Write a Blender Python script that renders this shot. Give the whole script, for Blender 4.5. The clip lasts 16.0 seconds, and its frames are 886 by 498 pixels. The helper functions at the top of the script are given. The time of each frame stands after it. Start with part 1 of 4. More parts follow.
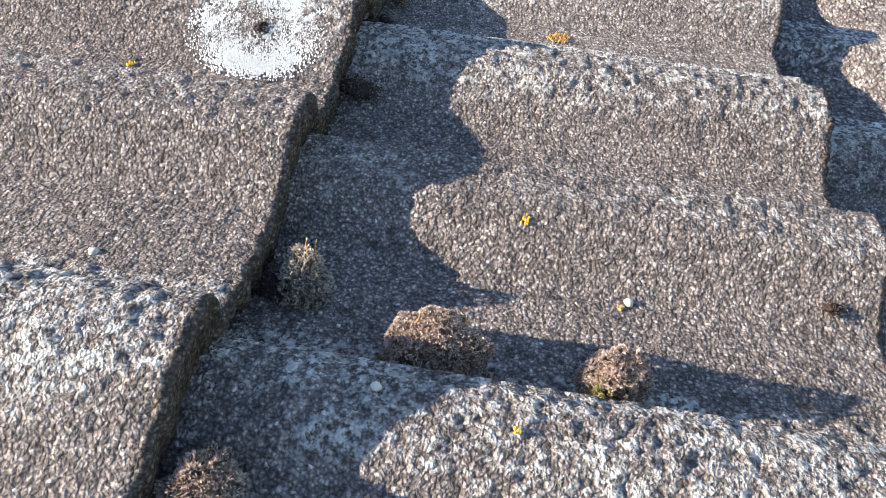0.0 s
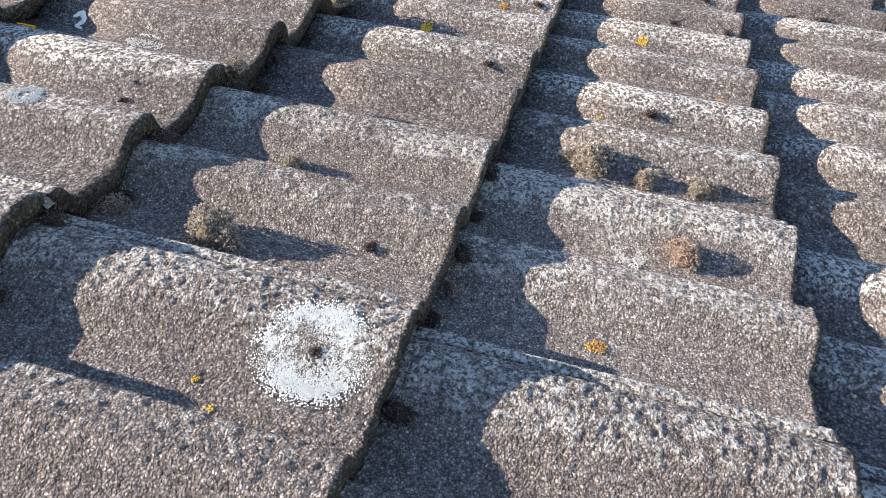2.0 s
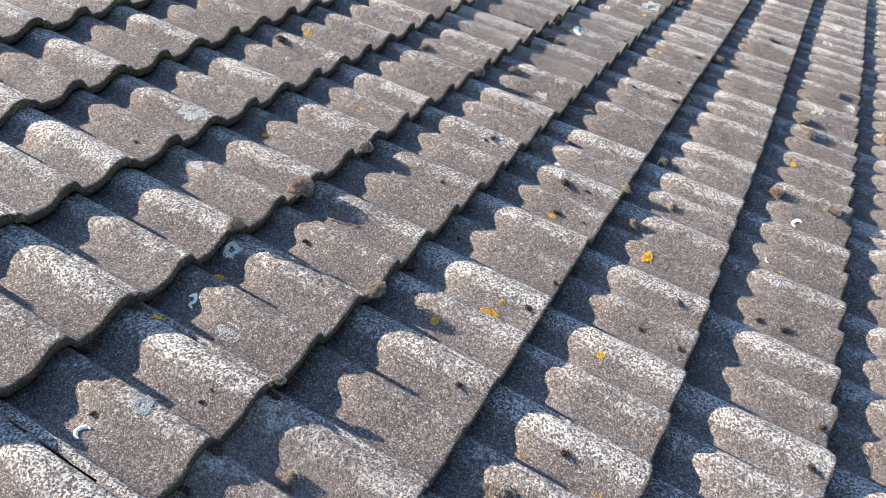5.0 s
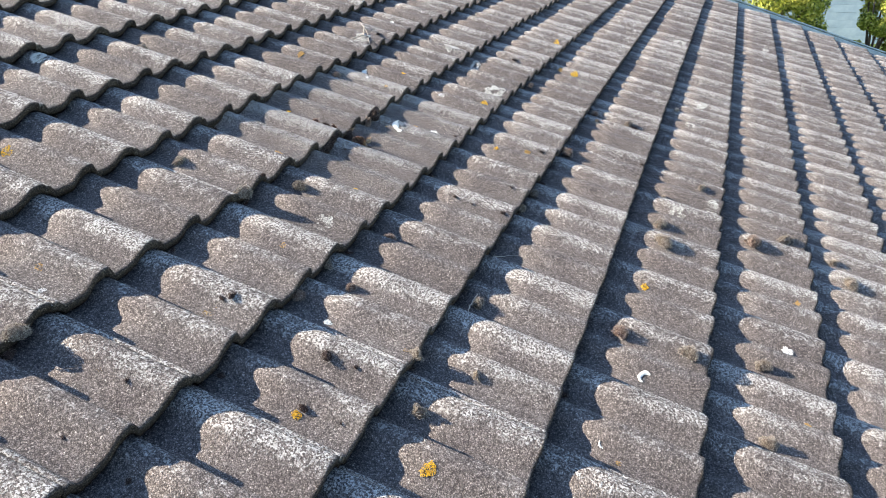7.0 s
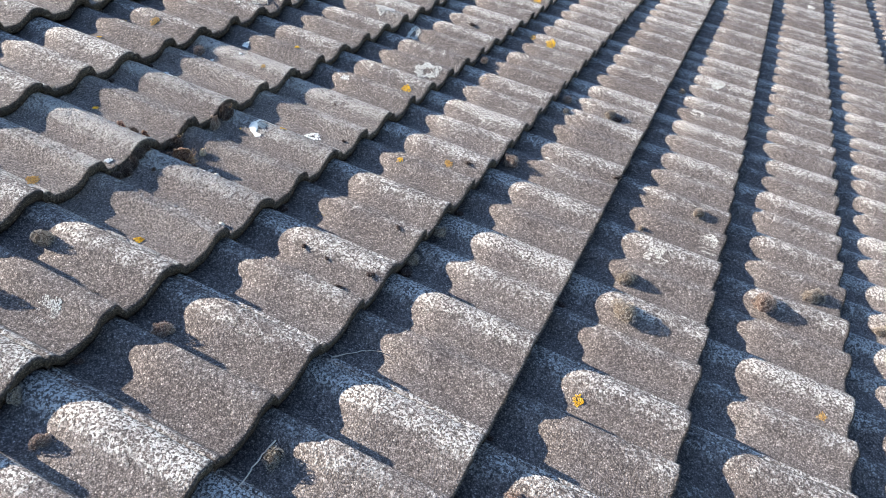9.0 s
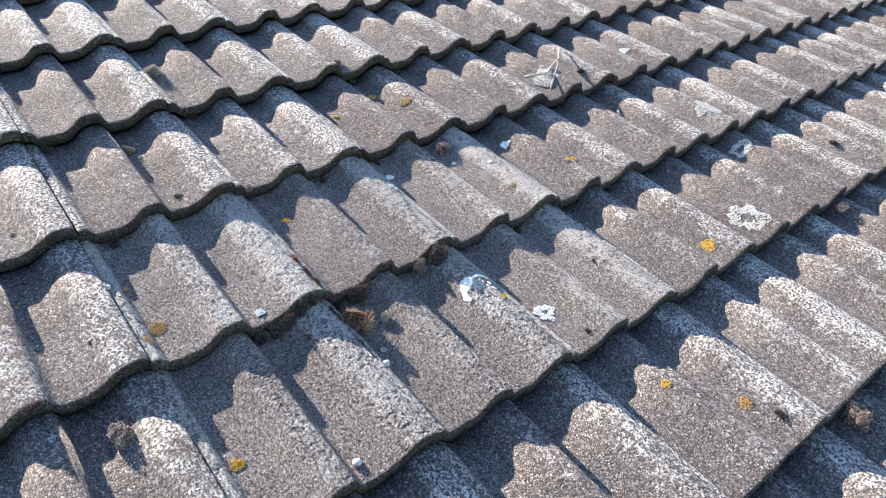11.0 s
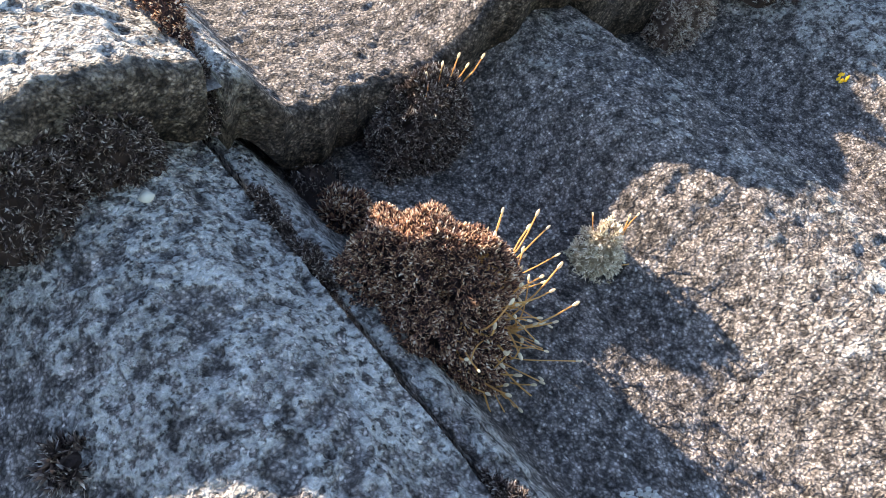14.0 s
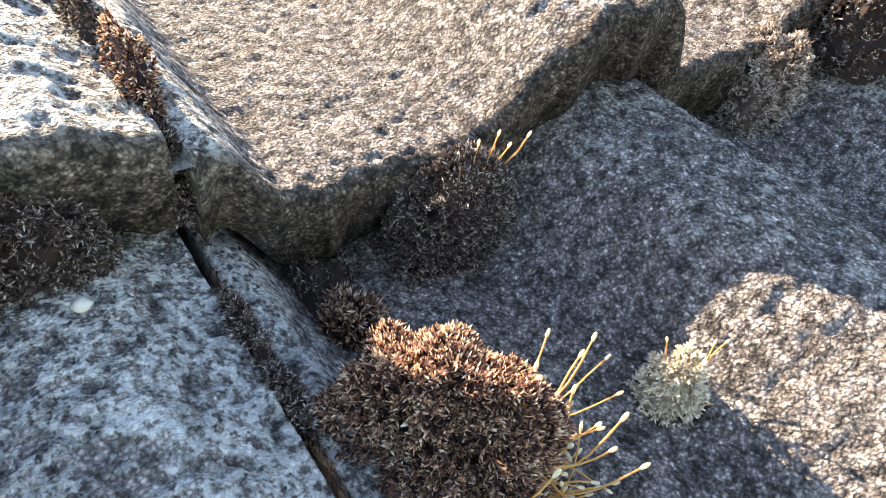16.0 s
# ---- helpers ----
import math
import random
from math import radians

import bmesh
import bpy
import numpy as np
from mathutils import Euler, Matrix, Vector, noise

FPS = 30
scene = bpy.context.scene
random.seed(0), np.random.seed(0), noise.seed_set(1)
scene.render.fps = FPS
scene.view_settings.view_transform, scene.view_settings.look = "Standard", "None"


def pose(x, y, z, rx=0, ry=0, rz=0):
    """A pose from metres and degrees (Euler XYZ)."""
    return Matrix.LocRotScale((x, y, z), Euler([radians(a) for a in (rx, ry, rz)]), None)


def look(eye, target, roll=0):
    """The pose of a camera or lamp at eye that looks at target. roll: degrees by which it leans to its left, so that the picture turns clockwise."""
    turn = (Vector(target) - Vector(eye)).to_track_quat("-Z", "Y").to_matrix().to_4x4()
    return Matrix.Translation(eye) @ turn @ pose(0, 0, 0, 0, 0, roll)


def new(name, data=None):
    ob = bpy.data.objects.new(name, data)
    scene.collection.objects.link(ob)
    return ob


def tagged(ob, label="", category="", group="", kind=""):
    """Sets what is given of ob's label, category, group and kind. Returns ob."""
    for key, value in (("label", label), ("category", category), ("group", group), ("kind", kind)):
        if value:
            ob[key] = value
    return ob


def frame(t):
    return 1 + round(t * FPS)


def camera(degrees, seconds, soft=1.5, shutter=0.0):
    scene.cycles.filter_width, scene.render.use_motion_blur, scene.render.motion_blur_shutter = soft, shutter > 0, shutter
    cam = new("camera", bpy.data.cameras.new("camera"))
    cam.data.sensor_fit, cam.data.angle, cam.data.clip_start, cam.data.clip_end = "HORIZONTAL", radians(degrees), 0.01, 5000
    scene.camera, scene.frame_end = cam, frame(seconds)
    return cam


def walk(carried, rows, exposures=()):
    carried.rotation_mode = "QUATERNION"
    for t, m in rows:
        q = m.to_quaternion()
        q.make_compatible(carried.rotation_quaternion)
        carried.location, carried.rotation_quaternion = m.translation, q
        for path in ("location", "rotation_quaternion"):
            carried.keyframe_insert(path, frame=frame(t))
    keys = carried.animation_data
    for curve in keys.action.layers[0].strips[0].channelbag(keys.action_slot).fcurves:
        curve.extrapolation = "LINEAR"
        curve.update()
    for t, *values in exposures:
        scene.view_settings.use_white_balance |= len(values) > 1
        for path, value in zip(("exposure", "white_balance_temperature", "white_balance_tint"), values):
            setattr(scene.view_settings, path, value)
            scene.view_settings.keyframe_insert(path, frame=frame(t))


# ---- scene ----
# The roof frame: x runs down the slope, y along the courses, z off the tiles.
PITCH = 18.0
ROOF = pose(0, 0, 3.0, 0, PITCH, 0)
cam = camera(65.87, 16.0, soft=0.6)
PATH = [
    (0, (0.0901, -0.7714, 0.2903), (0.0958, -0.0769, -0.4292), 12.53),
    (0.5, (0.0769, -0.7526, 0.3094), (0.0540, -0.0313, -0.3828), 11.18),
    (1, (0.0720, -0.7348, 0.3397), (0.0310, 0.0052, -0.3316), 9.67),
    (1.5, (0.0764, -0.7079, 0.3830), (0.0190, 0.0527, -0.2636), 9.54),
    (2, (0.0651, -0.6860, 0.4311), (-0.0475, 0.0916, -0.1875), 11.80),
    (2.5, (0.0668, -0.6672, 0.4900), (-0.1443, 0.0955, -0.1213), 12.95),
    (3, (0.0860, -0.6587, 0.5647), (-0.1624, 0.0627, -0.0817), 15.00),
    (3.2, (0.0901, -0.6493, 0.6053), (-0.1718, 0.0577, -0.0517), 15.37),
    (5.3, (0.1476, -0.6395, 1.1314), (-0.0793, 0.1127, 0.5127), 18.27),
    (5.5, (0.1736, -0.5911, 1.1362), (-0.0326, 0.1851, 0.5403), 17.65),
    (6, (0.1897, -0.3636, 1.1178), (-0.0088, 0.4349, 0.5494), 17.33),
    (6.5, (0.1905, -0.1186, 1.1153), (-0.0027, 0.6885, 0.5574), 17.74),
    (7, (0.2427, 0.1097, 1.0989), (0.0617, 0.9308, 0.5575), 17.73),
    (7.5, (0.3009, 0.3511, 1.1025), (0.1096, 1.1565, 0.5415), 19.13),
    (8, (0.3405, 0.5493, 1.0747), (0.1502, 1.3582, 0.5185), 16.45),
    (8.2, (0.3600, 0.6461, 1.0493), (0.1730, 1.4459, 0.4789), 16.59),
    (10.3, (0.3000, 1.4963, 0.9685), (-0.0176, 2.1662, 0.2974), 20.14),
    (10.5, (0.2170, 1.5518, 0.9468), (-0.1503, 2.1797, 0.2605), 18.85),
    (11, (0.0270, 1.6560, 0.9371), (-0.4889, 2.1967, 0.2726), 12.29),
    (11.5, (-0.1626, 1.8456, 0.8142), (-0.7414, 2.2634, 0.1139), 9.70),
    (12, (-0.3160, 1.9619, 0.7444), (-0.8890, 2.2793, -0.0112), 5.12),
    (12.5, (-0.4015, 2.0083, 0.6070), (-0.9323, 2.3144, -0.1833), 5.20),
    (12.8, (-0.4799, 1.9957, 0.5238), (-0.8577, 2.3894, -0.3142), 16.03),
    (13, (-0.5240, 2.0007, 0.4772), (-0.8775, 2.4009, -0.3683), 15.93),
    (13.3, (-0.5504, 2.0231, 0.3513), (-0.8967, 2.4285, -0.4947), 16.12),
    (13.5, (-0.5517, 2.0367, 0.2669), (-0.8756, 2.4839, -0.5669), 20.03),
    (14, (-0.5555, 2.0674, 0.1625), (-0.9232, 2.5615, -0.6253), 18.40),
    (14.5, (-0.5473, 2.0716, 0.1386), (-0.9777, 2.5708, -0.6134), 15.40),
    (15, (-0.5376, 2.0734, 0.1421), (-1.0680, 2.5067, -0.5866), 8.54),
    (15.5, (-0.5586, 2.0815, 0.1409), (-1.0489, 2.5543, -0.5911), 13.28),
    (16, (-0.5768, 2.0967, 0.1373), (-1.0595, 2.5730, -0.5976), 13.77),
]
walk(cam, [(t, ROOF @ look(eye, target, roll)) for t, eye, target, roll in PATH], exposures=[(0, 2.26, 6790, 11.5), (3, 2.11, 6770, 12), (5.5, 2.22, 6630, 10.4), (6.5, 2.21, 6680, 10.4), (7.5, 2.19, 6440, 9.4), (10, 2.25, 6430, 11.5), (11.5, 2.43, 6390, 11.5), (12, 2.39, 6510, 11.5), (13, 2.23, 6570, 12.5), (13.5, 2.24, 6910, 12.5), (14, 2.73, 7200, 12.5), (14.5, 3.20, 7660, 13.6), (15, 3.34, 7850, 13), (16, 3.24, 7920, 11)])

# ---- world and sun ----
SUN_WAY = (ROOF.to_3x3() @ Vector((1.0, 0.14, -0.184))).normalized()
world = bpy.data.worlds.new("sky")
scene.world = world
world.use_nodes = True
wn = world.node_tree
sky = wn.nodes.new("ShaderNodeTexSky")
sky.sky_type, sky.sun_disc = "NISHITA", False
sky.sun_elevation = math.asin(-SUN_WAY.z)
sky.sun_rotation = math.atan2(-SUN_WAY.x, -SUN_WAY.y)
sky.air_density, sky.dust_density, sky.ozone_density = 1.0, 0.25, 3.2
wn.links.new(sky.outputs[0], wn.nodes["Background"].inputs[0])
wn.nodes["Background"].inputs[1].default_value = 0.105
sun = new("sun", bpy.data.lights.new("sun", "SUN"))
sun.data.energy, sun.data.angle, sun.data.color = 5.0, radians(0.55), (1.0, 0.930, 0.815)
sun.rotation_euler = SUN_WAY.to_track_quat("-Z", "Y").to_euler()


# ---- material helpers ----
def material(name, rough=0.9, spec=0.25):
    m = bpy.data.materials.new(name)
    m.use_nodes = True
    b = m.node_tree.nodes["Principled BSDF"]
    b.inputs["Roughness"].default_value = rough
    b.inputs["Specular IOR Level"].default_value = spec
    return m, m.node_tree, b


def node(nt, kind, **sets):
    n = nt.nodes.new(kind)
    for k, v in sets.items():
        if k in n.inputs:
            n.inputs[k].default_value = v
    return n


def ramp(nt, fac, stops):
    n = nt.nodes.new("ShaderNodeValToRGB")
    while len(n.color_ramp.elements) < len(stops):
        n.color_ramp.elements.new(0.5)
    for e, (p, c) in zip(n.color_ramp.elements, stops):
        e.position = p
        e.color = (*c, 1) if len(c) == 3 else c
    nt.links.new(fac, n.inputs[0])
    return n.outputs[0]


def grey(v):
    return (v, v, v)


def noise_tex(nt, vec, scale, detail=3.0, rough=0.55, dist=0.0):
    n = node(nt, "ShaderNodeTexNoise", Scale=scale, Detail=detail, Roughness=rough, Distortion=dist)
    nt.links.new(vec, n.inputs["Vector"])
    return n.outputs["Fac"]


def voronoi(nt, vec, scale, feature="F1"):
    n = node(nt, "ShaderNodeTexVoronoi", Scale=scale)
    n.feature = feature
    nt.links.new(vec, n.inputs["Vector"])
    return n


def maths(nt, op, a, b=None, clamp=False):
    n = nt.nodes.new("ShaderNodeMath")
    n.operation, n.use_clamp = op, clamp
    for k, v in enumerate((a, b)):
        if v is None:
            continue
        if isinstance(v, (int, float)):
            n.inputs[k].default_value = v
        else:
            nt.links.new(v, n.inputs[k])
    return n.outputs[0]


def mix(nt, fac, a, b, mode="MIX"):
    n = nt.nodes.new("ShaderNodeMix")
    n.data_type, n.blend_type = "RGBA", mode
    for k, v in ((0, fac), (6, a), (7, b)):
        if isinstance(v, (int, float)):
            n.inputs[k].default_value = v
        elif isinstance(v, tuple):
            n.inputs[k].default_value = (*v, 1)
        else:
            nt.links.new(v, n.inputs[k])
    return n.outputs[2]


def bump(nt, bsdf, height, distance, strength=1.0):
    n = node(nt, "ShaderNodeBump", Strength=strength, Distance=distance)
    nt.links.new(height, n.inputs["Height"])
    nt.links.new(n.outputs[0], bsdf.inputs["Normal"])


def shifted(nt, amount=7.0):
    """Object coordinates, moved for each object by its random number."""
    tc, oi = nt.nodes.new("ShaderNodeTexCoord"), nt.nodes.new("ShaderNodeObjectInfo")
    add = nt.nodes.new("ShaderNodeVectorMath")
    add.operation = "ADD"
    nt.links.new(tc.outputs["Object"], add.inputs[0])
    nt.links.new(maths(nt, "MULTIPLY", oi.outputs["Random"], amount), add.inputs[1])
    return add.outputs[0], oi.outputs["Random"]


def concrete_material(name, size, relief, gain=1.0, pit_size=205, fine=780, crisp=0.06, coat=0.9, round_up=1.0, sand=0.5, detail=1.0):
    """Weathered sanded concrete: rounded brown-grey grains, pale pitted crust on the rolls, algae and painted shade on
    the front edge.
    """
    m, nt, b = material(name, 0.95, 0.10)
    vec, rnd = shifted(nt)
    attr = nt.nodes.new("ShaderNodeAttribute")
    attr.attribute_name = "crust"
    crust = attr.outputs["Fac"]
    front = nt.nodes.new("ShaderNodeAttribute")
    front.attribute_name = "front"
    wob = nt.nodes.new("ShaderNodeVectorMath")
    wob.operation = "MULTIPLY_ADD"
    warp = node(nt, "ShaderNodeTexNoise", Scale=size * 0.6, Detail=1.0)
    nt.links.new(vec, warp.inputs["Vector"])
    nt.links.new(warp.outputs["Color"], wob.inputs[0])
    wob.inputs[1].default_value = (1.3 / size,) * 3
    nt.links.new(vec, wob.inputs[2])
    cell = voronoi(nt, wob.outputs[0], size)
    speck = nt.nodes.new("ShaderNodeSeparateColor")
    nt.links.new(cell.outputs["Color"], speck.inputs[0])
    grain = noise_tex(nt, vec, fine, 3, 0.7)
    blotch = noise_tex(nt, vec, 9, 4, 0.6)
    patch = noise_tex(nt, vec, 42 * detail, 5, 0.72)
    mottle = noise_tex(nt, vec, 120 * detail, 3, 0.65)
    # sand grains of mixed stone, with crevice shade painted into the gaps
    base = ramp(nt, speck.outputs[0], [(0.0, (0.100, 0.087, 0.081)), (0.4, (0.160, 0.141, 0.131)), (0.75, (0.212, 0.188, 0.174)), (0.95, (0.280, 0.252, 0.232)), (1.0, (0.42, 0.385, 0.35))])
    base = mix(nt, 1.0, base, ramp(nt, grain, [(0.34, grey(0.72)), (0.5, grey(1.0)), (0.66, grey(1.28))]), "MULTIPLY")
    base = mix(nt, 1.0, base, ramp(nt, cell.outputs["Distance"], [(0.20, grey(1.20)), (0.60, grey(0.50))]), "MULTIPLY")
    base = mix(nt, 1.0, base, ramp(nt, mottle, [(0.36, grey(1 - 0.25 * detail)), (0.5, grey(1.0)), (0.64, grey(1 + 0.20 * detail))]), "MULTIPLY")
    base = mix(nt, 1.0, base, ramp(nt, blotch, [(0.3, (0.84, 0.80, 0.79)), (0.7, (1.14, 1.11, 1.08))]), "MULTIPLY")
    base = mix(nt, 1.0, base, ramp(nt, rnd, [(0.0, (0.90, 0.88, 0.87)), (1.0, (1.08, 1.07, 1.06))]), "MULTIPLY")
    if detail > 1:
        clot = noise_tex(nt, vec, 300, 2, 0.6)
        base = mix(nt, 1.0, base, ramp(nt, clot, [(0.38, grey(0.52)), (0.5, grey(1.0)), (0.62, grey(1.45))]), "MULTIPLY")
    base = mix(nt, 1.0, base, grey(gain), "MULTIPLY")
    # pale crust with ragged edges, eaten by dark pits
    cover = maths(nt, "ADD", crust, maths(nt, "MULTIPLY", maths(nt, "SUBTRACT", patch, 0.5), 1.5))
    cover = maths(nt, "ADD", cover, maths(nt, "MULTIPLY", maths(nt, "SUBTRACT", mottle, 0.5), 1.1))
    cover = maths(nt, "ADD", cover, maths(nt, "MULTIPLY", maths(nt, "SUBTRACT", blotch, 0.5), 0.9))
    cover = maths(nt, "ADD", cover, maths(nt, "MULTIPLY", maths(nt, "SUBTRACT", rnd, 0.5), 0.35))
    cov = ramp(nt, cover, [(0.40, grey(0)), (0.80, grey(1))])
    pits = noise_tex(nt, vec, pit_size, 3, 0.6)
    holes = ramp(nt, pits, [(0.525 - crisp, grey(0.0)), (0.525, grey(1))])
    pale = ramp(nt, speck.outputs[1], [(0.0, (0.37, 0.345, 0.31)), (0.5, (0.465, 0.437, 0.396)), (1.0, (0.58, 0.548, 0.50))])
    pale = mix(nt, 1.0, pale, ramp(nt, grain, [(0.34, grey(0.80)), (0.66, grey(1.15))]), "MULTIPLY")
    fac = maths(nt, "MULTIPLY", maths(nt, "MULTIPLY", cov, holes), coat)
    col = mix(nt, fac, base, pale)
    # algae blotches, and a dark ragged front-edge fringe of algae and painted shade
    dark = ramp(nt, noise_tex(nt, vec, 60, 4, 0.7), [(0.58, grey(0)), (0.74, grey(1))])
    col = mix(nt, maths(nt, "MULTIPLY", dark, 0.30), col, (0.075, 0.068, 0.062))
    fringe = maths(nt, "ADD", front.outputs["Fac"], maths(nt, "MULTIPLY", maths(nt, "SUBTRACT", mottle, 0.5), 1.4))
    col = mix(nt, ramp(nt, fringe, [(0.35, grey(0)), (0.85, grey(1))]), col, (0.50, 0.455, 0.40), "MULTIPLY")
    nt.links.new(col, b.inputs["Base Color"])
    # relief in millimetres: round grains, fine sand, low lumps, the crust standing proud of its pits
    lump = maths(nt, "SUBTRACT", 0.75, cell.outputs["Distance"])
    h = maths(nt, "ADD", maths(nt, "MULTIPLY", lump, 420.0 / size * round_up), maths(nt, "MULTIPLY", grain, sand))
    h = maths(nt, "ADD", h, maths(nt, "MULTIPLY", mottle, 1.1 / math.sqrt(detail)))
    h = maths(nt, "ADD", h, maths(nt, "MULTIPLY", patch, 1.3 / detail))
    h = maths(nt, "ADD", h, maths(nt, "MULTIPLY", maths(nt, "MULTIPLY", holes, maths(nt, "ADD", maths(nt, "MULTIPLY", cov, 0.85), 0.15)), 0.9))
    bump(nt, b, h, relief)
    return m


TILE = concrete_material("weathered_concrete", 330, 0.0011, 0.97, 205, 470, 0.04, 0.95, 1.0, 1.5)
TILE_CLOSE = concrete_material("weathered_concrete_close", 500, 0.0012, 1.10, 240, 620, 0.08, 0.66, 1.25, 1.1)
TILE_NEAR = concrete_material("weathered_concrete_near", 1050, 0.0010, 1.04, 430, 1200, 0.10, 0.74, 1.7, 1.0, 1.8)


# ---- small geometry helpers ----
def hash2(ix, iy, k):
    v = np.sin(ix * 127.1 + iy * 311.7 + k * 74.7) * 43758.5453
    return v - np.floor(v)


def smooth_noise(x, y, k):
    ix, iy = np.floor(x), np.floor(y)
    fx, fy = x - ix, y - iy
    fx, fy = fx * fx * (3 - 2 * fx), fy * fy * (3 - 2 * fy)
    a = hash2(ix, iy, k) * (1 - fx) + hash2(ix + 1, iy, k) * fx
    b = hash2(ix, iy + 1, k) * (1 - fx) + hash2(ix + 1, iy + 1, k) * fx
    return a * (1 - fy) + b * fy - 0.5


def granules(x, y, k):
    """Rounded grains, one in each unit cell, of uneven size: 0 to 1."""
    ix, iy = np.floor(x), np.floor(y)
    best = np.zeros_like(x)
    for dx in (-1, 0, 1):
        for dy in (-1, 0, 1):
            cx, cy = ix + dx, iy + dy
            px, py = cx + hash2(cx, cy, k), cy + hash2(cx, cy, k + 3)
            r = 0.45 + 0.5 * hash2(cx, cy, k + 5)
            d = ((x - px) ** 2 + (y - py) ** 2) / (r * r)
            best = np.maximum(best, np.sqrt(np.clip(1 - d, 0, 1)) * r)
    return best


def step01(v, a, b):
    u = np.clip((v - a) / (b - a), 0, 1)
    return u * u * (3 - 2 * u)


def part(name, bm, mat, parent, label="", smooth=True):
    me = bpy.data.meshes.new(name)
    bm.to_mesh(me)
    bm.free()
    return mesh_part(name, me, mat, parent, label, smooth)


def mesh_part(name, me, mat, parent, label="", smooth=True):
    if mat is not None:
        me.materials.append(mat)
    if smooth:
        me.polygons.foreach_set("use_smooth", [True] * len(me.polygons))
    ob = new(name, me)
    if parent is not None:
        ob.parent = parent
    if label:
        ob["label"] = label
    return ob


# ---- roof tiles ----
GAUGE, COVER, STEP = 0.34, 0.30, 0.030
ROLL = 0.033
EDGE_Z = 0.022


def profile(y):
    """Height of the tile's section above its trough, along the tile's width."""
    y = np.asarray(y, float)
    mid = step01(y, 0.096, 0.141) * (1 - step01(y, 0.168, 0.190))
    dome = 1 - 0.06 * ((y - 0.156) / 0.03) ** 2 * (np.abs(y - 0.156) < 0.05)
    side = step01(y, 0.222, 0.290) * (1 - 0.22 * step01(y, 0.302, 0.322))
    lip = 0.60 * (1 - step01(y, 0.030, 0.050))
    return ROLL * (0.94 * mid * dome + side + lip)


def crust_of(y):
    y = np.asarray(y, float)
    mid = step01(y, 0.105, 0.146) * (1 - step01(y, 0.172, 0.195))
    side = step01(y, 0.238, 0.276)
    lip = 1 - step01(y, 0.036, 0.048)
    return 0.06 + 0.44 * mid + 0.66 * side + 0.75 * lip


def drift(m):
    """How far the tiles of a column lie off the even spacing."""
    return {-1: -0.003, -2: -0.009}.get(m, -0.011 if m < -2 else 0.0)


def tile_z(x, y):
    return EDGE_Z + STEP * x / GAUGE + profile(y)


Y_LOW = [0.0195, 0.030, 0.035, 0.040, 0.045, 0.050, 0.092, 0.104, 0.114, 0.124, 0.135, 0.146, 0.157, 0.166, 0.172, 0.177, 0.182, 0.187, 0.191, 0.222, 0.238, 0.250, 0.262, 0.274, 0.286, 0.302, 0.312, 0.317]
X_LOW = [-0.40, -0.17, -0.012, -0.004, -0.001, 0.0005, 0.0]


def tile_arrays(ys, xs, k, rough=0.0, wobble=0.0012, thick=0.024, sunk=0.0):
    """Closed section rings from one side edge to the other. Returns points, quads and crust."""
    ys, xs = np.array(ys), np.array(xs)
    ny, nx = len(ys), len(xs)
    Y, X = np.meshgrid(ys, xs, indexing="ij")
    Z = tile_z(X, Y) - sunk * ROLL * (1 - step01(Y, 0.030, 0.050))
    front = np.zeros(nx)
    front[-4:] = (0.0, 0.0008, 0.0028, 0.0065)
    Z = Z - front[None, :]
    big = smooth_noise(X * 14, Y * 14, k) + 0.5 * smooth_noise(X * 40, Y * 40, k + 1)
    Z = Z + wobble * big
    chip = 0.0035 * smooth_noise(Y * 90, Y * 0 + k, k + 2) + 0.003 * smooth_noise(Y * 260, Y * 0 + k, k + 4)
    X = X + chip * step01(X, -0.014, -0.001)
    crusts = crust_of(Y) - 0.45 * step01(X, -0.007, 0.0)
    if rough > 0:
        crest = crust_of(Y)
        g = granules(X / 0.0023, Y / 0.0023, k)
        pit = step01(smooth_noise(X / 0.0062, Y / 0.0062, k + 6) + 0.55 * smooth_noise(X / 0.0029, Y / 0.0029, k + 7), 0.08, 0.28)
        rise = smooth_noise(X / 0.016, Y / 0.016, k + 12)
        Z = Z + rough * (0.0010 * g + 0.0003 * rise - 0.0011 * pit * (0.35 + crest))
        crusts = crusts - 0.42 * rough * pit * step01(smooth_noise(X / 0.05, Y / 0.05, k + 20), -0.3, 0.2)
    top = np.stack([X, Y, Z], -1)
    bot_front = np.stack([X[:, -1] - 0.001, ys, tile_z(0, ys) - thick + 0.0015 * smooth_noise(ys * 60, ys * 0, k + 8)], -1)
    bot_back = np.stack([np.full(ny, xs[0]), ys, tile_z(xs[0], ys) - thick + 0.004], -1)
    ring = np.concatenate([top, bot_front[:, None], bot_back[:, None]], 1)
    n = nx + 2
    pts = ring.reshape(-1, 3)
    a = (np.arange(ny - 1)[:, None] * n + np.arange(n)[None, :]).ravel()
    b = (np.arange(ny - 1)[:, None] * n + (np.arange(n)[None, :] + 1) % n).ravel()
    quads = np.stack([a, a + n, b + n, b], 1)
    fr = step01(X, -0.011, 0.0005) * np.ones_like(Y)
    cr = np.stack([np.concatenate([crusts, crusts[:, -1:], crusts[:, :1]], 1).ravel(), np.concatenate([fr, 1.1 + 0 * fr[:, :1], 0 * fr[:, :1]], 1).ravel()])
    caps = [list(range(n)), list(range((ny - 1) * n, ny * n))[::-1]]
    return pts, quads, cr, caps


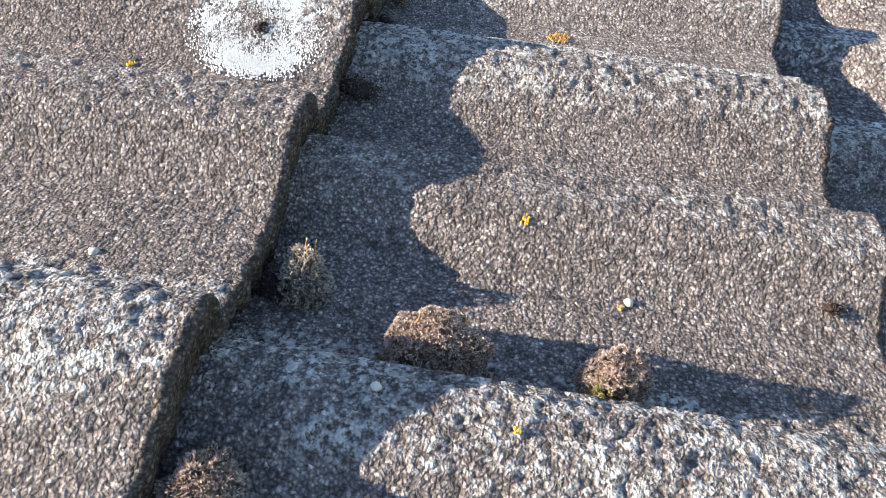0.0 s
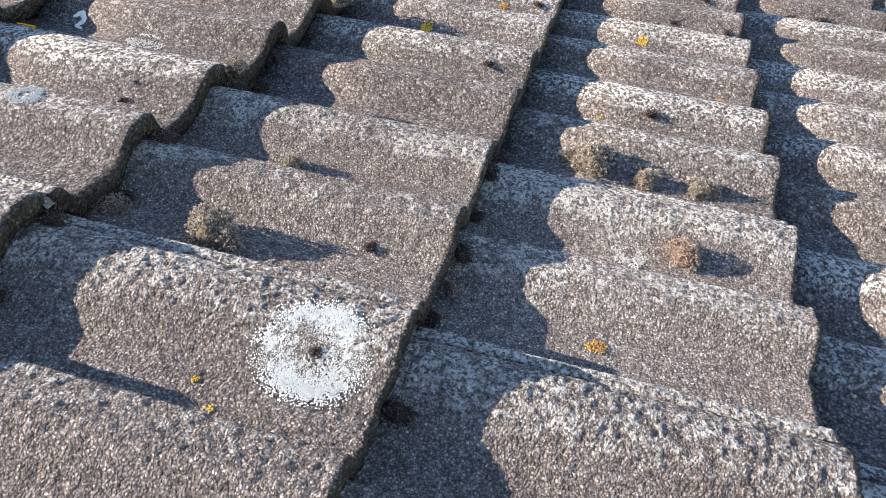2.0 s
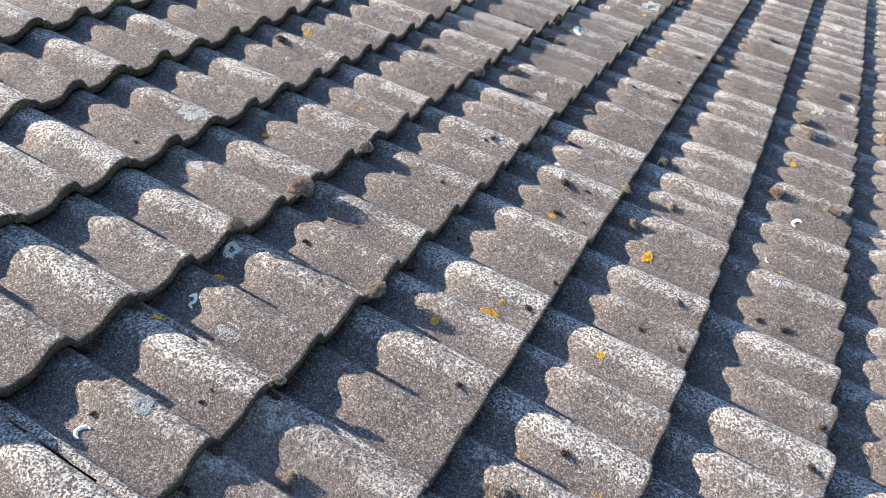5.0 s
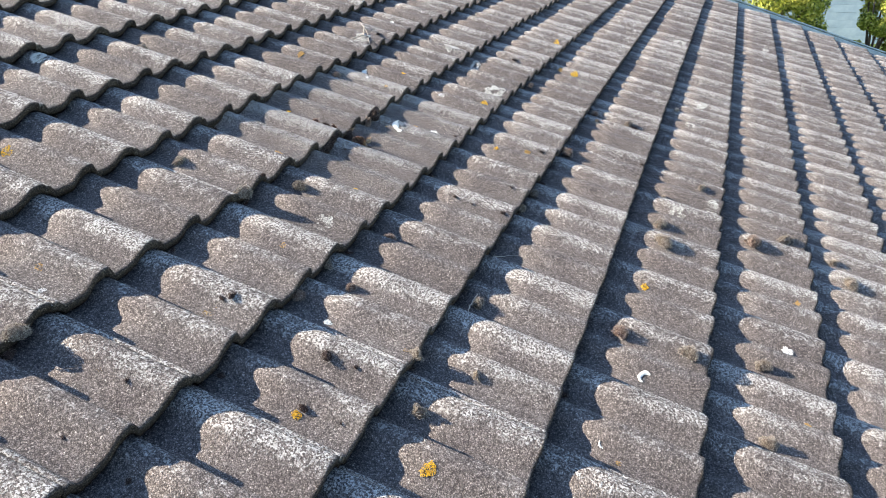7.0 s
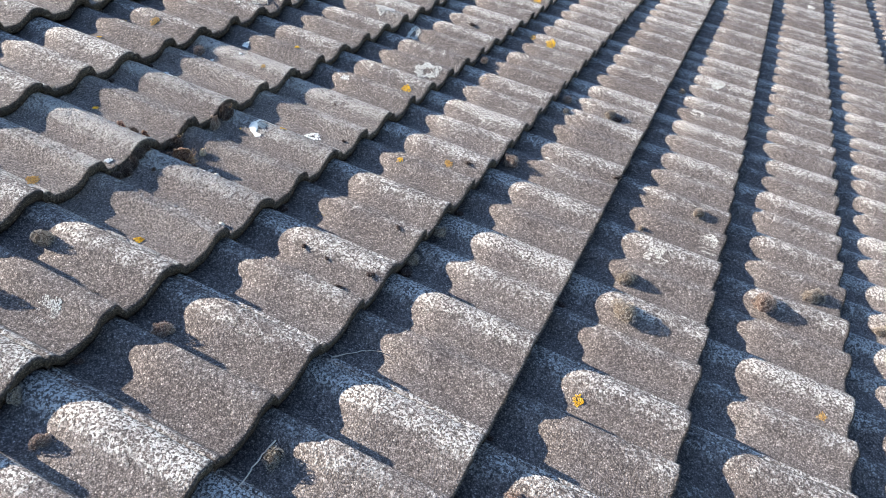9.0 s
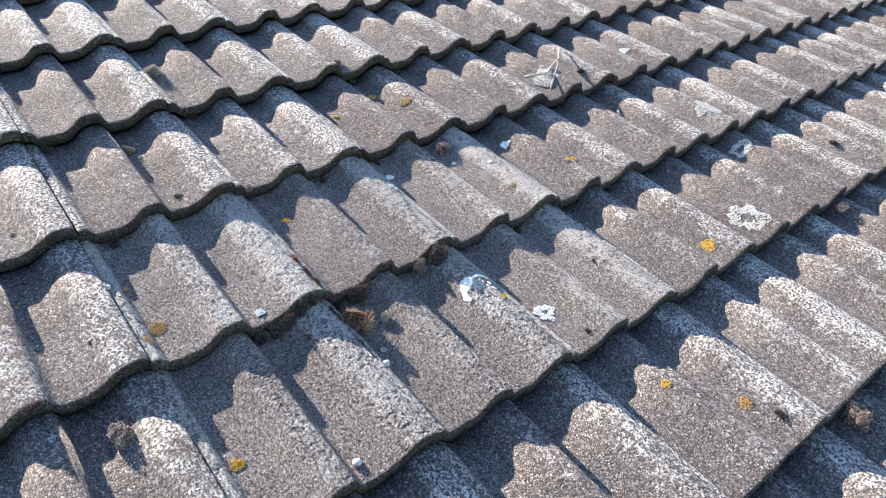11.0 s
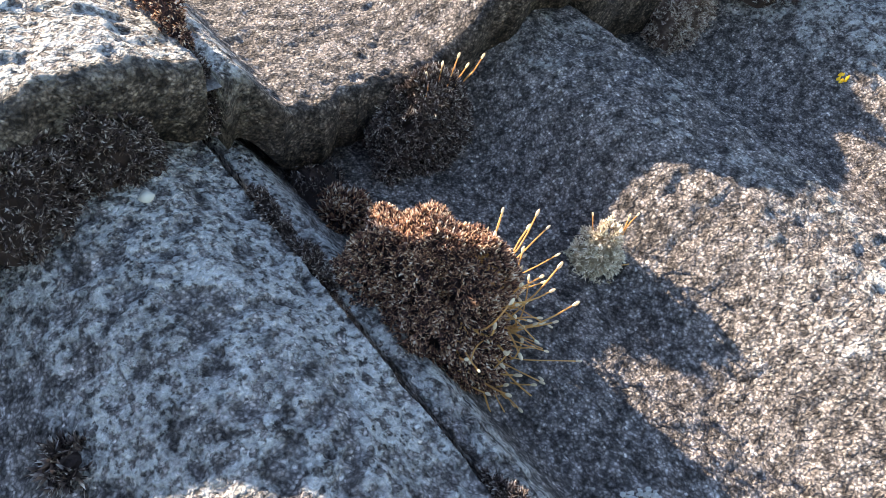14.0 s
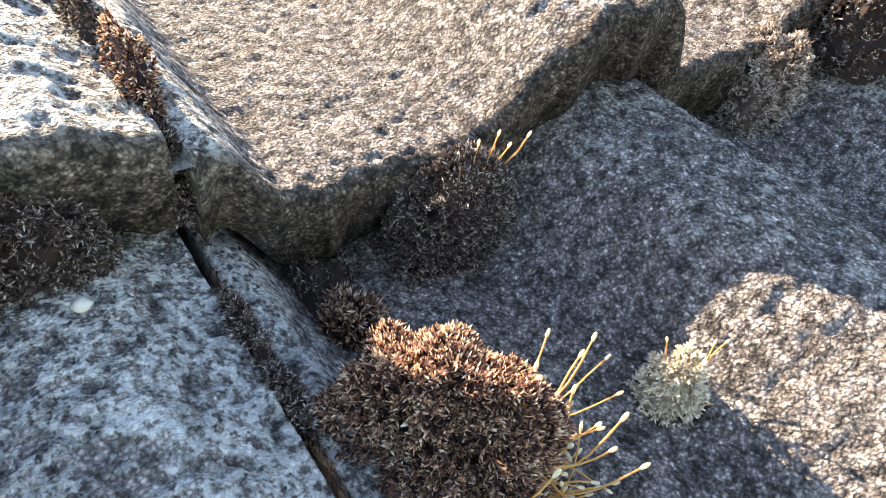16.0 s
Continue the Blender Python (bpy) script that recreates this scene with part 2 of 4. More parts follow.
def mesh_from(name, pts, quads, crust=None, caps=()):
    me = bpy.data.meshes.new(name)
    me.from_pydata(pts.tolist(), [], quads.tolist() + [list(c) for c in caps])
    if crust is not None:
        for title, values in zip(("crust", "front"), crust):
            me.attributes.new(title, "FLOAT", "POINT").data.foreach_set("value", np.asarray(values, np.float32))
    me.update()
    return me


I_TOP, I_EAVE = -15, 10
M_NEAR, M_FAR = -8, 27
rng = random.Random(5)

# ---- the roof's setting ----
deck_m, nt, b = material("roofing_felt", 0.95, 0.1)
v, r = shifted(nt)
nt.links.new(ramp(nt, noise_tex(nt, v, 60, 4), [(0.3, (0.02, 0.018, 0.017)), (0.7, (0.05, 0.045, 0.04))]), b.inputs["Base Color"])

Y0, Y1 = M_NEAR * COVER + 0.02, (M_FAR + 1) * COVER + 0.02
X0, X1 = (I_TOP - 1) * GAUGE, I_EAVE * GAUGE


def box(bm, x0, x1, y0, y1, z0, z1, bevel=0.0):
    r = bmesh.ops.create_cube(bm, size=1.0, matrix=Matrix.Translation(((x0 + x1) / 2, (y0 + y1) / 2, (z0 + z1) / 2)) @ Matrix.Diagonal((x1 - x0, y1 - y0, z1 - z0, 1)))
    if bevel:
        es = list({e for v in r["verts"] for e in v.link_edges})
        bmesh.ops.bevel(bm, geom=es, offset=bevel, segments=2, affect="EDGES")


bm = bmesh.new()
box(bm, X0, X1 - 0.05, Y0 - 0.01, Y1 - 0.01, -0.14, -0.045)
roof = part("roof", bm, deck_m, None, smooth=False)
roof.matrix_world = ROOF
tagged(roof, "low-pitched roof of weathered grey-brown double-roll concrete tiles", "roof", kind="structure")

# ---- tiles: shared meshes near the camera, one joined rest ----
low_meshes = []
for k in range(6):
    me = mesh_from("roof_tile", *tile_arrays(Y_LOW, X_LOW, k * 13 + 1))
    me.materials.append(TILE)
    me.polygons.foreach_set("use_smooth", [True] * len(me.polygons))
    low_meshes.append(me)


def hero_mesh(k, res, rough, y0, y1, mat, sunk):
    xs = list(np.arange(-0.372, -0.0045, res)) + [-0.004, -0.0014, -0.0004, 0.0]
    ys = list(np.arange(y0, y1 - 0.0002, res)) + [y1]
    me = mesh_from("roof_tile", *tile_arrays(ys, [-0.40] + xs, k, rough, sunk=sunk))
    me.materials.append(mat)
    me.polygons.foreach_set("use_smooth", [True] * len(me.polygons))
    return me


# the tiles that the camera passes within a hand's width or two
HERO = {(-2, 6): 0.0012, (-2, 7): 0.0011, (-1, 6): 0.0011, (-1, 7): 0.0011, (-1, 8): 0.0020, (-2, 8): 0.0022,
        (0, -2): 0.0018, (0, -3): 0.0018, (1, -3): 0.0018, (1, -2): 0.0018, (1, -1): 0.0030, (0, -1): 0.0030, (2, -2): 0.003}

rest_pts, rest_quads, rest_crust, rest_caps, base_n = [], [], [], [], 0
cells = [(i, m) for i in range(I_TOP, I_EAVE + 1) for m in range(M_NEAR, M_FAR + 1)]
cells.sort(key=lambda c: (c not in HERO, not (-5 <= c[0] <= 4 and -3 <= c[1] <= 11 + max(0, c[0] * 2) + 12), abs(c[0] + 0.5) * 1.1 + abs(c[1] - 5) * 0.55))
for n, (i, m) in enumerate(cells):
    jit = pose(rng.gauss(0, 0.0012), rng.gauss(0, 0.0007), rng.gauss(0, 0.0009), rng.gauss(0, 0.15), rng.gauss(0, 0.25), rng.gauss(0, 0.12))
    if (i, m) in HERO:
        jit = Matrix.Identity(4)
    place = pose(GAUGE * i, COVER * m + drift(m), 0) @ jit
    if n < 300:
        me = hero_mesh(n * 7 + 2, HERO[(i, m)], 1.0 if i >= 0 else 0.85, 0.0265 if m == 7 else 0.0095 if m == -2 else 0.0195, 0.3225 if (i < 0 and m == 6) else 0.317, TILE_CLOSE if i >= 0 else TILE_NEAR, 0.50 if m == -2 else 0.0) if (i, m) in HERO else low_meshes[rng.randrange(6)]
        ob = new("roof_tile", me)
        ob.parent = roof
        ob.matrix_basis = place
    else:
        if n == 300:
            far = [tile_arrays(Y_LOW, X_LOW, k * 17 + 3) for k in range(6)]
        pts, quads, cr, caps = far[rng.randrange(6)]
        M = np.array(place)
        rest_pts.append(pts @ M[:3, :3].T + M[:3, 3])
        rest_quads.append(quads + base_n)
        rest_caps += [[c + base_n for c in cap] for cap in caps]
        rest_crust.append(np.stack([np.clip(cr[0] * 0.8 - 0.03 + rng.gauss(0, 0.06), 0, 1), cr[1]]))
        base_n += len(pts)
me = mesh_from("roof_tiles_beyond", np.concatenate(rest_pts), np.concatenate(rest_quads), np.concatenate(rest_crust, 1), rest_caps)
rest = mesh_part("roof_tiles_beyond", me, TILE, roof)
rest["kind"] = "stuff"

# dirt that has settled in the side joints of the tiles
dirt_m, nt, b = material("settled_dirt", 0.95, 0.1)
v, r = shifted(nt)
nt.links.new(ramp(nt, noise_tex(nt, v, 420, 4, 0.7), [(0.3, (0.045, 0.036, 0.030)), (0.5, (0.15, 0.128, 0.112)), (0.7, (0.36, 0.325, 0.285))]), b.inputs["Base Color"])
dirt_pts, dirt_quads = [], []
along = np.linspace(-0.336, -0.001, 80)
for i in range(-6, 5):
    for m in range(-4, 20):
        rows = []
        deep = smooth_noise(along * 24 + i * 5.3, along * 0 + m * 7.7, 31) + 0.5 * smooth_noise(along * 110 + i, along * 0 + m * 3.1, 32)
        fall = 0.0015 + 0.016 * step01(deep, -0.10, 0.22)
        for y in (0.0155, 0.0185, 0.0265):
            z = tile_z(along, np.full(80, 0.023)) - fall - (0.0165 if m == -2 else 0.0) + 0.0012 * smooth_noise(along * 400, along * 0 + y * 900 + m, 33)
            rows.append(np.stack([along + GAUGE * i, np.full(80, COVER * m + drift(m - 1) + y), z], -1))
        a = len(dirt_pts) * 240 + np.arange(79)
        dirt_pts.append(np.concatenate(rows))
        for q in (0, 80):
            dirt_quads.append(np.stack([a + q, a + q + 1, a + q + 81, a + q + 80], 1))
me = mesh_from("joint_dirt", np.concatenate(dirt_pts), np.concatenate(dirt_quads))
joint_dirt = mesh_part("joint_dirt", me, dirt_m, roof, "crumbly grey dirt in the joints")
joint_dirt["kind"] = "stuff"

# ---- verge trim ----
verge_m, nt, b = material("verge_metal", 0.55, 0.4)
v, r = shifted(nt)
nt.links.new(ramp(nt, noise_tex(nt, v, 14, 5, 0.65), [(0.3, (0.25, 0.275, 0.255)), (0.7, (0.38, 0.41, 0.375))]), b.inputs["Base Color"])
bm = bmesh.new()
box(bm, X0 - 0.05, X1 + 0.04, Y1 - 0.004, Y1 + 0.075, -0.12, 0.056, 0.008)
box(bm, X0 - 0.05, X1 + 0.04, Y1 + 0.055, Y1 + 0.085, 0.058, 0.074, 0.005)
verge = part("verge_trim", bm, verge_m, None)
verge.matrix_world = ROOF
tagged(verge, "dull grey-green verge capping along the gable edge", "trim", kind="structure")

# ---- ground, house below, neighbours ----
ground_m, nt, b = material("lawn", 0.95, 0.1)
v, r = shifted(nt)
nt.links.new(ramp(nt, noise_tex(nt, v, 1.3, 8, 0.65), [(0.3, (0.03, 0.05, 0.015)), (0.7, (0.075, 0.10, 0.03))]), b.inputs["Base Color"])
bm = bmesh.new()
bmesh.ops.create_grid(bm, x_segments=8, y_segments=8, size=1500)
ground = part("ground", bm, ground_m, None, smooth=False)
tagged(ground, "grassy garden ground round the house", "ground", kind="structure")
plaster_m, nt, b = material("plain_render", 0.9, 0.2)
v, r = shifted(nt)
nt.links.new(ramp(nt, noise_tex(nt, v, 5, 6, 0.6), [(0.3, (0.45, 0.43, 0.39)), (0.7, (0.58, 0.56, 0.51))]), b.inputs["Base Color"])
xa, xb = X0 * math.cos(radians(PITCH)), (X1 - 0.45) * math.cos(radians(PITCH))
bm = bmesh.new()
za, zb = 3.0 - X0 * math.sin(radians(PITCH)) - 0.16, 3.0 - (X1 - 0.45) * math.sin(radians(PITCH)) - 0.16
vs = [bm.verts.new(p) for p in ((xa, Y0 + 0.2, 0), (xb, Y0 + 0.2, 0), (xb, Y0 + 0.2, zb), (xa, Y0 + 0.2, za), (xa, Y1 - 0.2, 0), (xb, Y1 - 0.2, 0), (xb, Y1 - 0.2, zb), (xa, Y1 - 0.2, za))]
for f in ((0, 1, 2, 3), (5, 4, 7, 6), (1, 5, 6, 2), (4, 0, 3, 7), (3, 2, 6, 7), (4, 5, 1, 0)):
    bm.faces.new([vs[q] for q in f])
bmesh.ops.recalc_face_normals(bm, faces=bm.faces[:])
hw = part("wall_house", bm, plaster_m, None, smooth=False)
tagged(hw, "plain rendered house walls below the roof", "wall", kind="structure")


# ---- what grows and lies on the tiles ----
def surf(x, y):
    """Height of the tiles over a place of the roof frame."""
    x, y = np.asarray(x, float), np.asarray(y, float)
    lx = x - GAUGE * np.ceil(x / GAUGE)
    y = y + np.interp(y, [-0.6, -0.42, -0.28, -0.13], [0.011, 0.009, 0.006, 0.0])
    ly = y - COVER * np.floor((y - 0.02) / COVER)
    return EDGE_Z + STEP * lx / GAUGE + profile(ly)


def growth_material(name, stops, rough=0.9, through_light=0.0, tipped=False, grit=0.0):
    m, nt, b = material(name, rough, 0.1)
    g = nt.nodes.new("ShaderNodeNewGeometry")
    v, r = shifted(nt)
    rnd = maths(nt, "ADD", maths(nt, "MULTIPLY", g.outputs["Random Per Island"], 0.55), maths(nt, "MULTIPLY", noise_tex(nt, v, 330, 2), 0.6))
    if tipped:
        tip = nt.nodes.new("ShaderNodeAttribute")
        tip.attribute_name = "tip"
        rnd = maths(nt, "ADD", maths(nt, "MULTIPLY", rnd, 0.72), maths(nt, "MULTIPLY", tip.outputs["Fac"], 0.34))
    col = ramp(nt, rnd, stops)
    nt.links.new(col, b.inputs["Base Color"])
    if grit > 0:
        bump(nt, b, noise_tex(nt, v, 520, 4, 0.7), grit)
    if through_light > 0:
        thin, both = nt.nodes.new("ShaderNodeBsdfTranslucent"), nt.nodes.new("ShaderNodeMixShader")
        both.inputs[0].default_value = through_light
        nt.links.new(col, thin.inputs["Color"])
        nt.links.new(b.outputs[0], both.inputs[1])
        nt.links.new(thin.outputs[0], both.inputs[2])
        nt.links.new(both.outputs[0], nt.nodes["Material Output"].inputs["Surface"])
    return m


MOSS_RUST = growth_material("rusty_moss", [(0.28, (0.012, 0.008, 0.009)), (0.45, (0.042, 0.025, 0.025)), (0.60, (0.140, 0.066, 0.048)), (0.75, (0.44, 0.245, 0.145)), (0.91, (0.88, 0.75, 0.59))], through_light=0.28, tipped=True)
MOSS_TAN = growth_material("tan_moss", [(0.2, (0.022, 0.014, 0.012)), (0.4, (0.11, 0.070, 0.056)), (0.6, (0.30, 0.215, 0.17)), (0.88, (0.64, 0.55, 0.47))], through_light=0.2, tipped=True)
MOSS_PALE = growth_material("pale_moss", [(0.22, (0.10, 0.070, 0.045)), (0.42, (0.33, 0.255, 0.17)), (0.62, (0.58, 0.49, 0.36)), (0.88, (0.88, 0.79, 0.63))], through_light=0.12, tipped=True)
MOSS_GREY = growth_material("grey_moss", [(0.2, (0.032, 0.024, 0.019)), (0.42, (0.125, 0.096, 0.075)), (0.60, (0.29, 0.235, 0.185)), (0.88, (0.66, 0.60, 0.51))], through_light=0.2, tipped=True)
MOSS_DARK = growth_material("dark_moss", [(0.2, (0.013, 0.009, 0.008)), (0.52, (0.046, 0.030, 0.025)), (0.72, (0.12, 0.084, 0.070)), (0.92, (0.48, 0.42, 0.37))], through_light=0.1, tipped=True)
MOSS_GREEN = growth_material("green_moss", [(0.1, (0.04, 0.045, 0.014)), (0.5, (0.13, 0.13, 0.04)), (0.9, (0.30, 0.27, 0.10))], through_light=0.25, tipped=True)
STALK = growth_material("moss_stalk", [(0.2, (0.46, 0.19, 0.06)), (0.8, (0.68, 0.40, 0.14))], 0.5, 0.4)
CAPSULE = growth_material("moss_capsule", [(0.2, (0.56, 0.40, 0.24)), (0.8, (0.84, 0.74, 0.54))], 0.5, 0.4)
LICHEN_GOLD = growth_material("golden_lichen", [(0.1, (0.42, 0.19, 0.015)), (0.5, (0.62, 0.33, 0.02)), (0.9, (0.80, 0.50, 0.05))])
LICHEN_RUST = growth_material("ochre_lichen", [(0.1, (0.22, 0.12, 0.05)), (0.5, (0.40, 0.22, 0.06)), (0.9, (0.55, 0.34, 0.11))])
LICHEN_WHITE = growth_material("white_lichen", [(0.1, (0.46, 0.425, 0.365)), (0.45, (0.73, 0.69, 0.61)), (0.9, (0.87, 0.83, 0.75))])
LICHEN_PALE = growth_material("pale_lichen", [(0.1, (0.28, 0.255, 0.215)), (0.5, (0.43, 0.40, 0.345)), (0.9, (0.60, 0.565, 0.50))])
CHALK = growth_material("bird_lime", [(0.12, (0.36, 0.33, 0.28)), (0.32, (0.60, 0.565, 0.49)), (0.8, (0.77, 0.735, 0.65))], 0.8, grit=0.0016)
WOOD = growth_material("bleached_twig", [(0.2, (0.24, 0.20, 0.16)), (0.8, (0.46, 0.41, 0.34))])
PEBBLE = growth_material("pale_pebble", [(0.2, (0.26, 0.235, 0.19)), (0.8, (0.44, 0.40, 0.33))], 0.6)


def dome_points(r, n, low=-0.05):
    z = r.uniform(low, 1.0, n)
    a = r.uniform(0, 2 * math.pi, n)
    q = np.sqrt(np.clip(1 - z * z, 0, 1))
    return np.stack([q * np.cos(a), q * np.sin(a), z], -1)


def moss_mesh(w, d, h, tufts, blade, seed, lump=0.22):
    """A cushion: a dark lumpy core set with tufts of small pointed leaves."""
    r = np.random.RandomState(seed)
    size = np.array([w / 2, d / 2, h])

    def swell(u):
        return 1 + lump * 2 * (smooth_noise(u[:, 0] * 2.1 + seed, u[:, 1] * 2.1 + u[:, 2] * 1.7, seed) + 0.5 * smooth_noise(u[:, 0] * 5, u[:, 1] * 5 + u[:, 2] * 4, seed + 1))

    nu, nv = 14, 6
    core, faces = [], []
    for v in range(nv):
        for u in range(nu):
            a, e = 2 * math.pi * u / nu, (v / nv) * math.pi / 2 - 0.12
            core.append((math.cos(a) * math.cos(e), math.sin(a) * math.cos(e), math.sin(e)))
    core.append((0, 0, 1))
    core = np.array(core)
    cpts = core * size * swell(core)[:, None] * 0.80
    for v in range(nv - 1):
        for u in range(nu):
            faces.append((v * nu + u, v * nu + (u + 1) % nu, (v + 1) * nu + (u + 1) % nu, (v + 1) * nu + u))
    top = len(core) - 1
    faces += [((nv - 1) * nu + u, (nv - 1) * nu + (u + 1) % nu, top) for u in range(nu)]
    u = dome_points(r, tufts)
    at = u * size * swell(u)[:, None]
    at = at + u * blade * r.uniform(-0.3, 0.7, (tufts, 1))
    nrm = u / size
    nrm /= np.linalg.norm(nrm, axis=1)[:, None]
    nrm[:, 2] += 0.25
    k = 8
    at = np.repeat(at, k, 0) * (1 - 0.03 * r.rand(tufts * k, 1))
    way = np.repeat(nrm + r.normal(0, 0.35, (tufts, 3)), k, 0) + r.normal(0, 0.72, (tufts * k, 3))
    way /= np.linalg.norm(way, axis=1)[:, None]
    side = np.cross(way, r.normal(0, 1, (tufts * k, 3)))
    side /= np.linalg.norm(side, axis=1)[:, None]
    ln = blade * r.uniform(0.6, 1.25, (tufts * k, 1))
    wd = ln * 0.17
    p = np.stack([at - way * ln * 0.2 - side * wd, at - way * ln * 0.2 + side * wd, at + way * ln * 0.5 + side * wd * 0.8, at + way * ln, at + way * ln * 0.5 - side * wd * 0.8], 1).reshape(-1, 3)
    b = len(cpts) + 5 * np.arange(tufts * k)
    faces += np.stack([b, b + 1, b + 2, b + 3, b + 4], 1).tolist()
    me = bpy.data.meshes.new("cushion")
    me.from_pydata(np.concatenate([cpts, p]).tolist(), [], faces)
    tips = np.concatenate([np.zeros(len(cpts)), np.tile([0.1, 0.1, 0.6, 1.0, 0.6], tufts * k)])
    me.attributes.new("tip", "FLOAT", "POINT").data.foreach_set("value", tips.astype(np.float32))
    me.update()
    return me


def tube(points, radius, sides=5, taper=0.7):
    bm = bmesh.new()
    pts = [Vector(p) for p in points]
    rings = []
    for n, p in enumerate(pts):
        way = (pts[min(n + 1, len(pts) - 1)] - pts[max(n - 1, 0)]).normalized()
        s = way.cross(Vector((0.31, 0.52, 0.79))).normalized()
        t = way.cross(s)
        rr = radius * (1 - (1 - taper) * n / (len(pts) - 1))
        rings.append([bm.verts.new(p + rr * (math.cos(2 * math.pi * q / sides) * s + math.sin(2 * math.pi * q / sides) * t)) for q in range(sides)])
    for a, b in zip(rings, rings[1:]):
        for q in range(sides):
            bm.faces.new((a[q], a[(q + 1) % sides], b[(q + 1) % sides], b[q]))
    bm.faces.new(rings[0][::-1])
    bm.faces.new(rings[-1])
    return bm


def stalk(parent, foot, way, length, bend, r):
    """A thin spore stalk with its capsule."""
    foot, way = Vector(foot), Vector(way).normalized()
    wave = way.cross(Vector((0.2, 0.5, 0.8))).normalized()
    pts = [foot + way * length * s + Vector(bend) * length * s * s + wave * length * 0.07 * math.sin(s * 5.0 + length * 900) for s in (0, 0.17, 0.34, 0.5, 0.67, 0.84, 1.0)]
    st = part("stalk", tube(pts, r, 5, 0.8), STALK, parent, "thin orange stalk")
    ahead = (pts[-1] - pts[-2]).normalized()
    bm = bmesh.new()
    bmesh.ops.create_uvsphere(bm, u_segments=7, v_segments=5, radius=1.0)
    m = Matrix.Translation(pts[-1] + ahead * r * 4) @ ahead.to_track_quat("Z", "Y").to_matrix().to_4x4() @ Matrix.Diagonal((r * 1.7, r * 1.7, r * 4.4, 1))
    bmesh.ops.transform(bm, matrix=m, verts=bm.verts[:])
    part("capsule", bm, CAPSULE, st, "pale pointed capsule")


def moss_clump(x, y, w, d, h, mat, label, tufts, blade, seed, turn=0.0, stalks=(), me=None, base=None, group="moss clumps on the tiles"):
    z = float(surf(x, y)) if base is None else base
    thing = new("moss_clump")
    thing.matrix_world = ROOF @ pose(x, y, z - 0.0005, 0, 0, turn)
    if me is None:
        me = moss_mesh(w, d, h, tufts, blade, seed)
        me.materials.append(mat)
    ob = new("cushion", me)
    ob.parent = thing
    for s in stalks:
        stalk(thing, *s)
    tagged(thing, label, "moss", group)
    return thing


# the cushions that the camera comes close to
rs = random.Random(11)
hero_stalks = []
for n in range(105):
    a = rs.uniform(-0.55, 1.35)
    up = rs.uniform(0.05, 0.70)
    rim = 0.96 * math.sqrt(1 - up * up)
    foot = (0.029 * rim * math.cos(a), 0.022 * rim * math.sin(a), 0.037 * up)
    out = 0.75 if rs.random() < 0.7 else 0.35
    hero_stalks.append((foot, (out * math.cos(a) + rs.uniform(-0.45, 0.45), out * math.sin(a) + rs.uniform(-0.35, 0.45), rs.uniform(-0.45, 0.30)), rs.uniform(0.006, 0.0135), (rs.uniform(-0.9, 0.8), rs.uniform(-0.9, 0.9), rs.uniform(-0.6, 1.0)), rs.uniform(0.00020, 0.00031)))
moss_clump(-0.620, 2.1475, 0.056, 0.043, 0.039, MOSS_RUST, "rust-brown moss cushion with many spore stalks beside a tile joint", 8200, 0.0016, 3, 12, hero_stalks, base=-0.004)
moss_clump(-0.602, 2.2055, 0.014, 0.012, 0.017, MOSS_PALE, "small pale grey moss tuft with four spore stalks", 420, 0.0015, 4, 0,
           [((0.002, 0.004, 0.008), (-0.1, 0.25, 1), 0.012, (0, 0.1, 0), 0.0002), ((-0.004, 0.0, 0.010), (-0.5, -0.4, 1), 0.007, (0, 0, 0.3), 0.0002), ((0.001, 0.004, 0.010), (-0.3, 0.9, 0.5), 0.006, (0, 0, 0.5), 0.0002), ((0.005, 0.003, 0.004), (0.7, 0.8, 0.1), 0.007, (0, 0, 0.2), 0.0002)])
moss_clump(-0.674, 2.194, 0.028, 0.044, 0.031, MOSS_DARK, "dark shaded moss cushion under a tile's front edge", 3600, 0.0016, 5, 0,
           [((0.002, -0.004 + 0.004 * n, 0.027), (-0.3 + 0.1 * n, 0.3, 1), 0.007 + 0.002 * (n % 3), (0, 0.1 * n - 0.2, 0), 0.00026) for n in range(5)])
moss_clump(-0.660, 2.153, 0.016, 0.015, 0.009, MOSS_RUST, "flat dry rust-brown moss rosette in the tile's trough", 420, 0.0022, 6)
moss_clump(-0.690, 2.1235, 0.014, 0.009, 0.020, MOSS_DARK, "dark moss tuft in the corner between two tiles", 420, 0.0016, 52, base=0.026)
# dark tuft standing in for the shaded depth of a nail hole
moss_clump(-0.542, 2.161, 0.005, 0.005, 0.0015, MOSS_DARK, "tiny dark tuft standing in for the shade inside a nail hole", 60, 0.0012, 53)
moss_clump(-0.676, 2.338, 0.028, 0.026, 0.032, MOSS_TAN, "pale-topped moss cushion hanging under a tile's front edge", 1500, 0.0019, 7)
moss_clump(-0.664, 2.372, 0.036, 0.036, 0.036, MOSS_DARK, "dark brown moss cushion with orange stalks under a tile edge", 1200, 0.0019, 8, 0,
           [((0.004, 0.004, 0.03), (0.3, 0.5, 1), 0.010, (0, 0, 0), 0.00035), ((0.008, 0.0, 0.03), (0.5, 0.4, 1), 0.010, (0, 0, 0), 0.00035)])
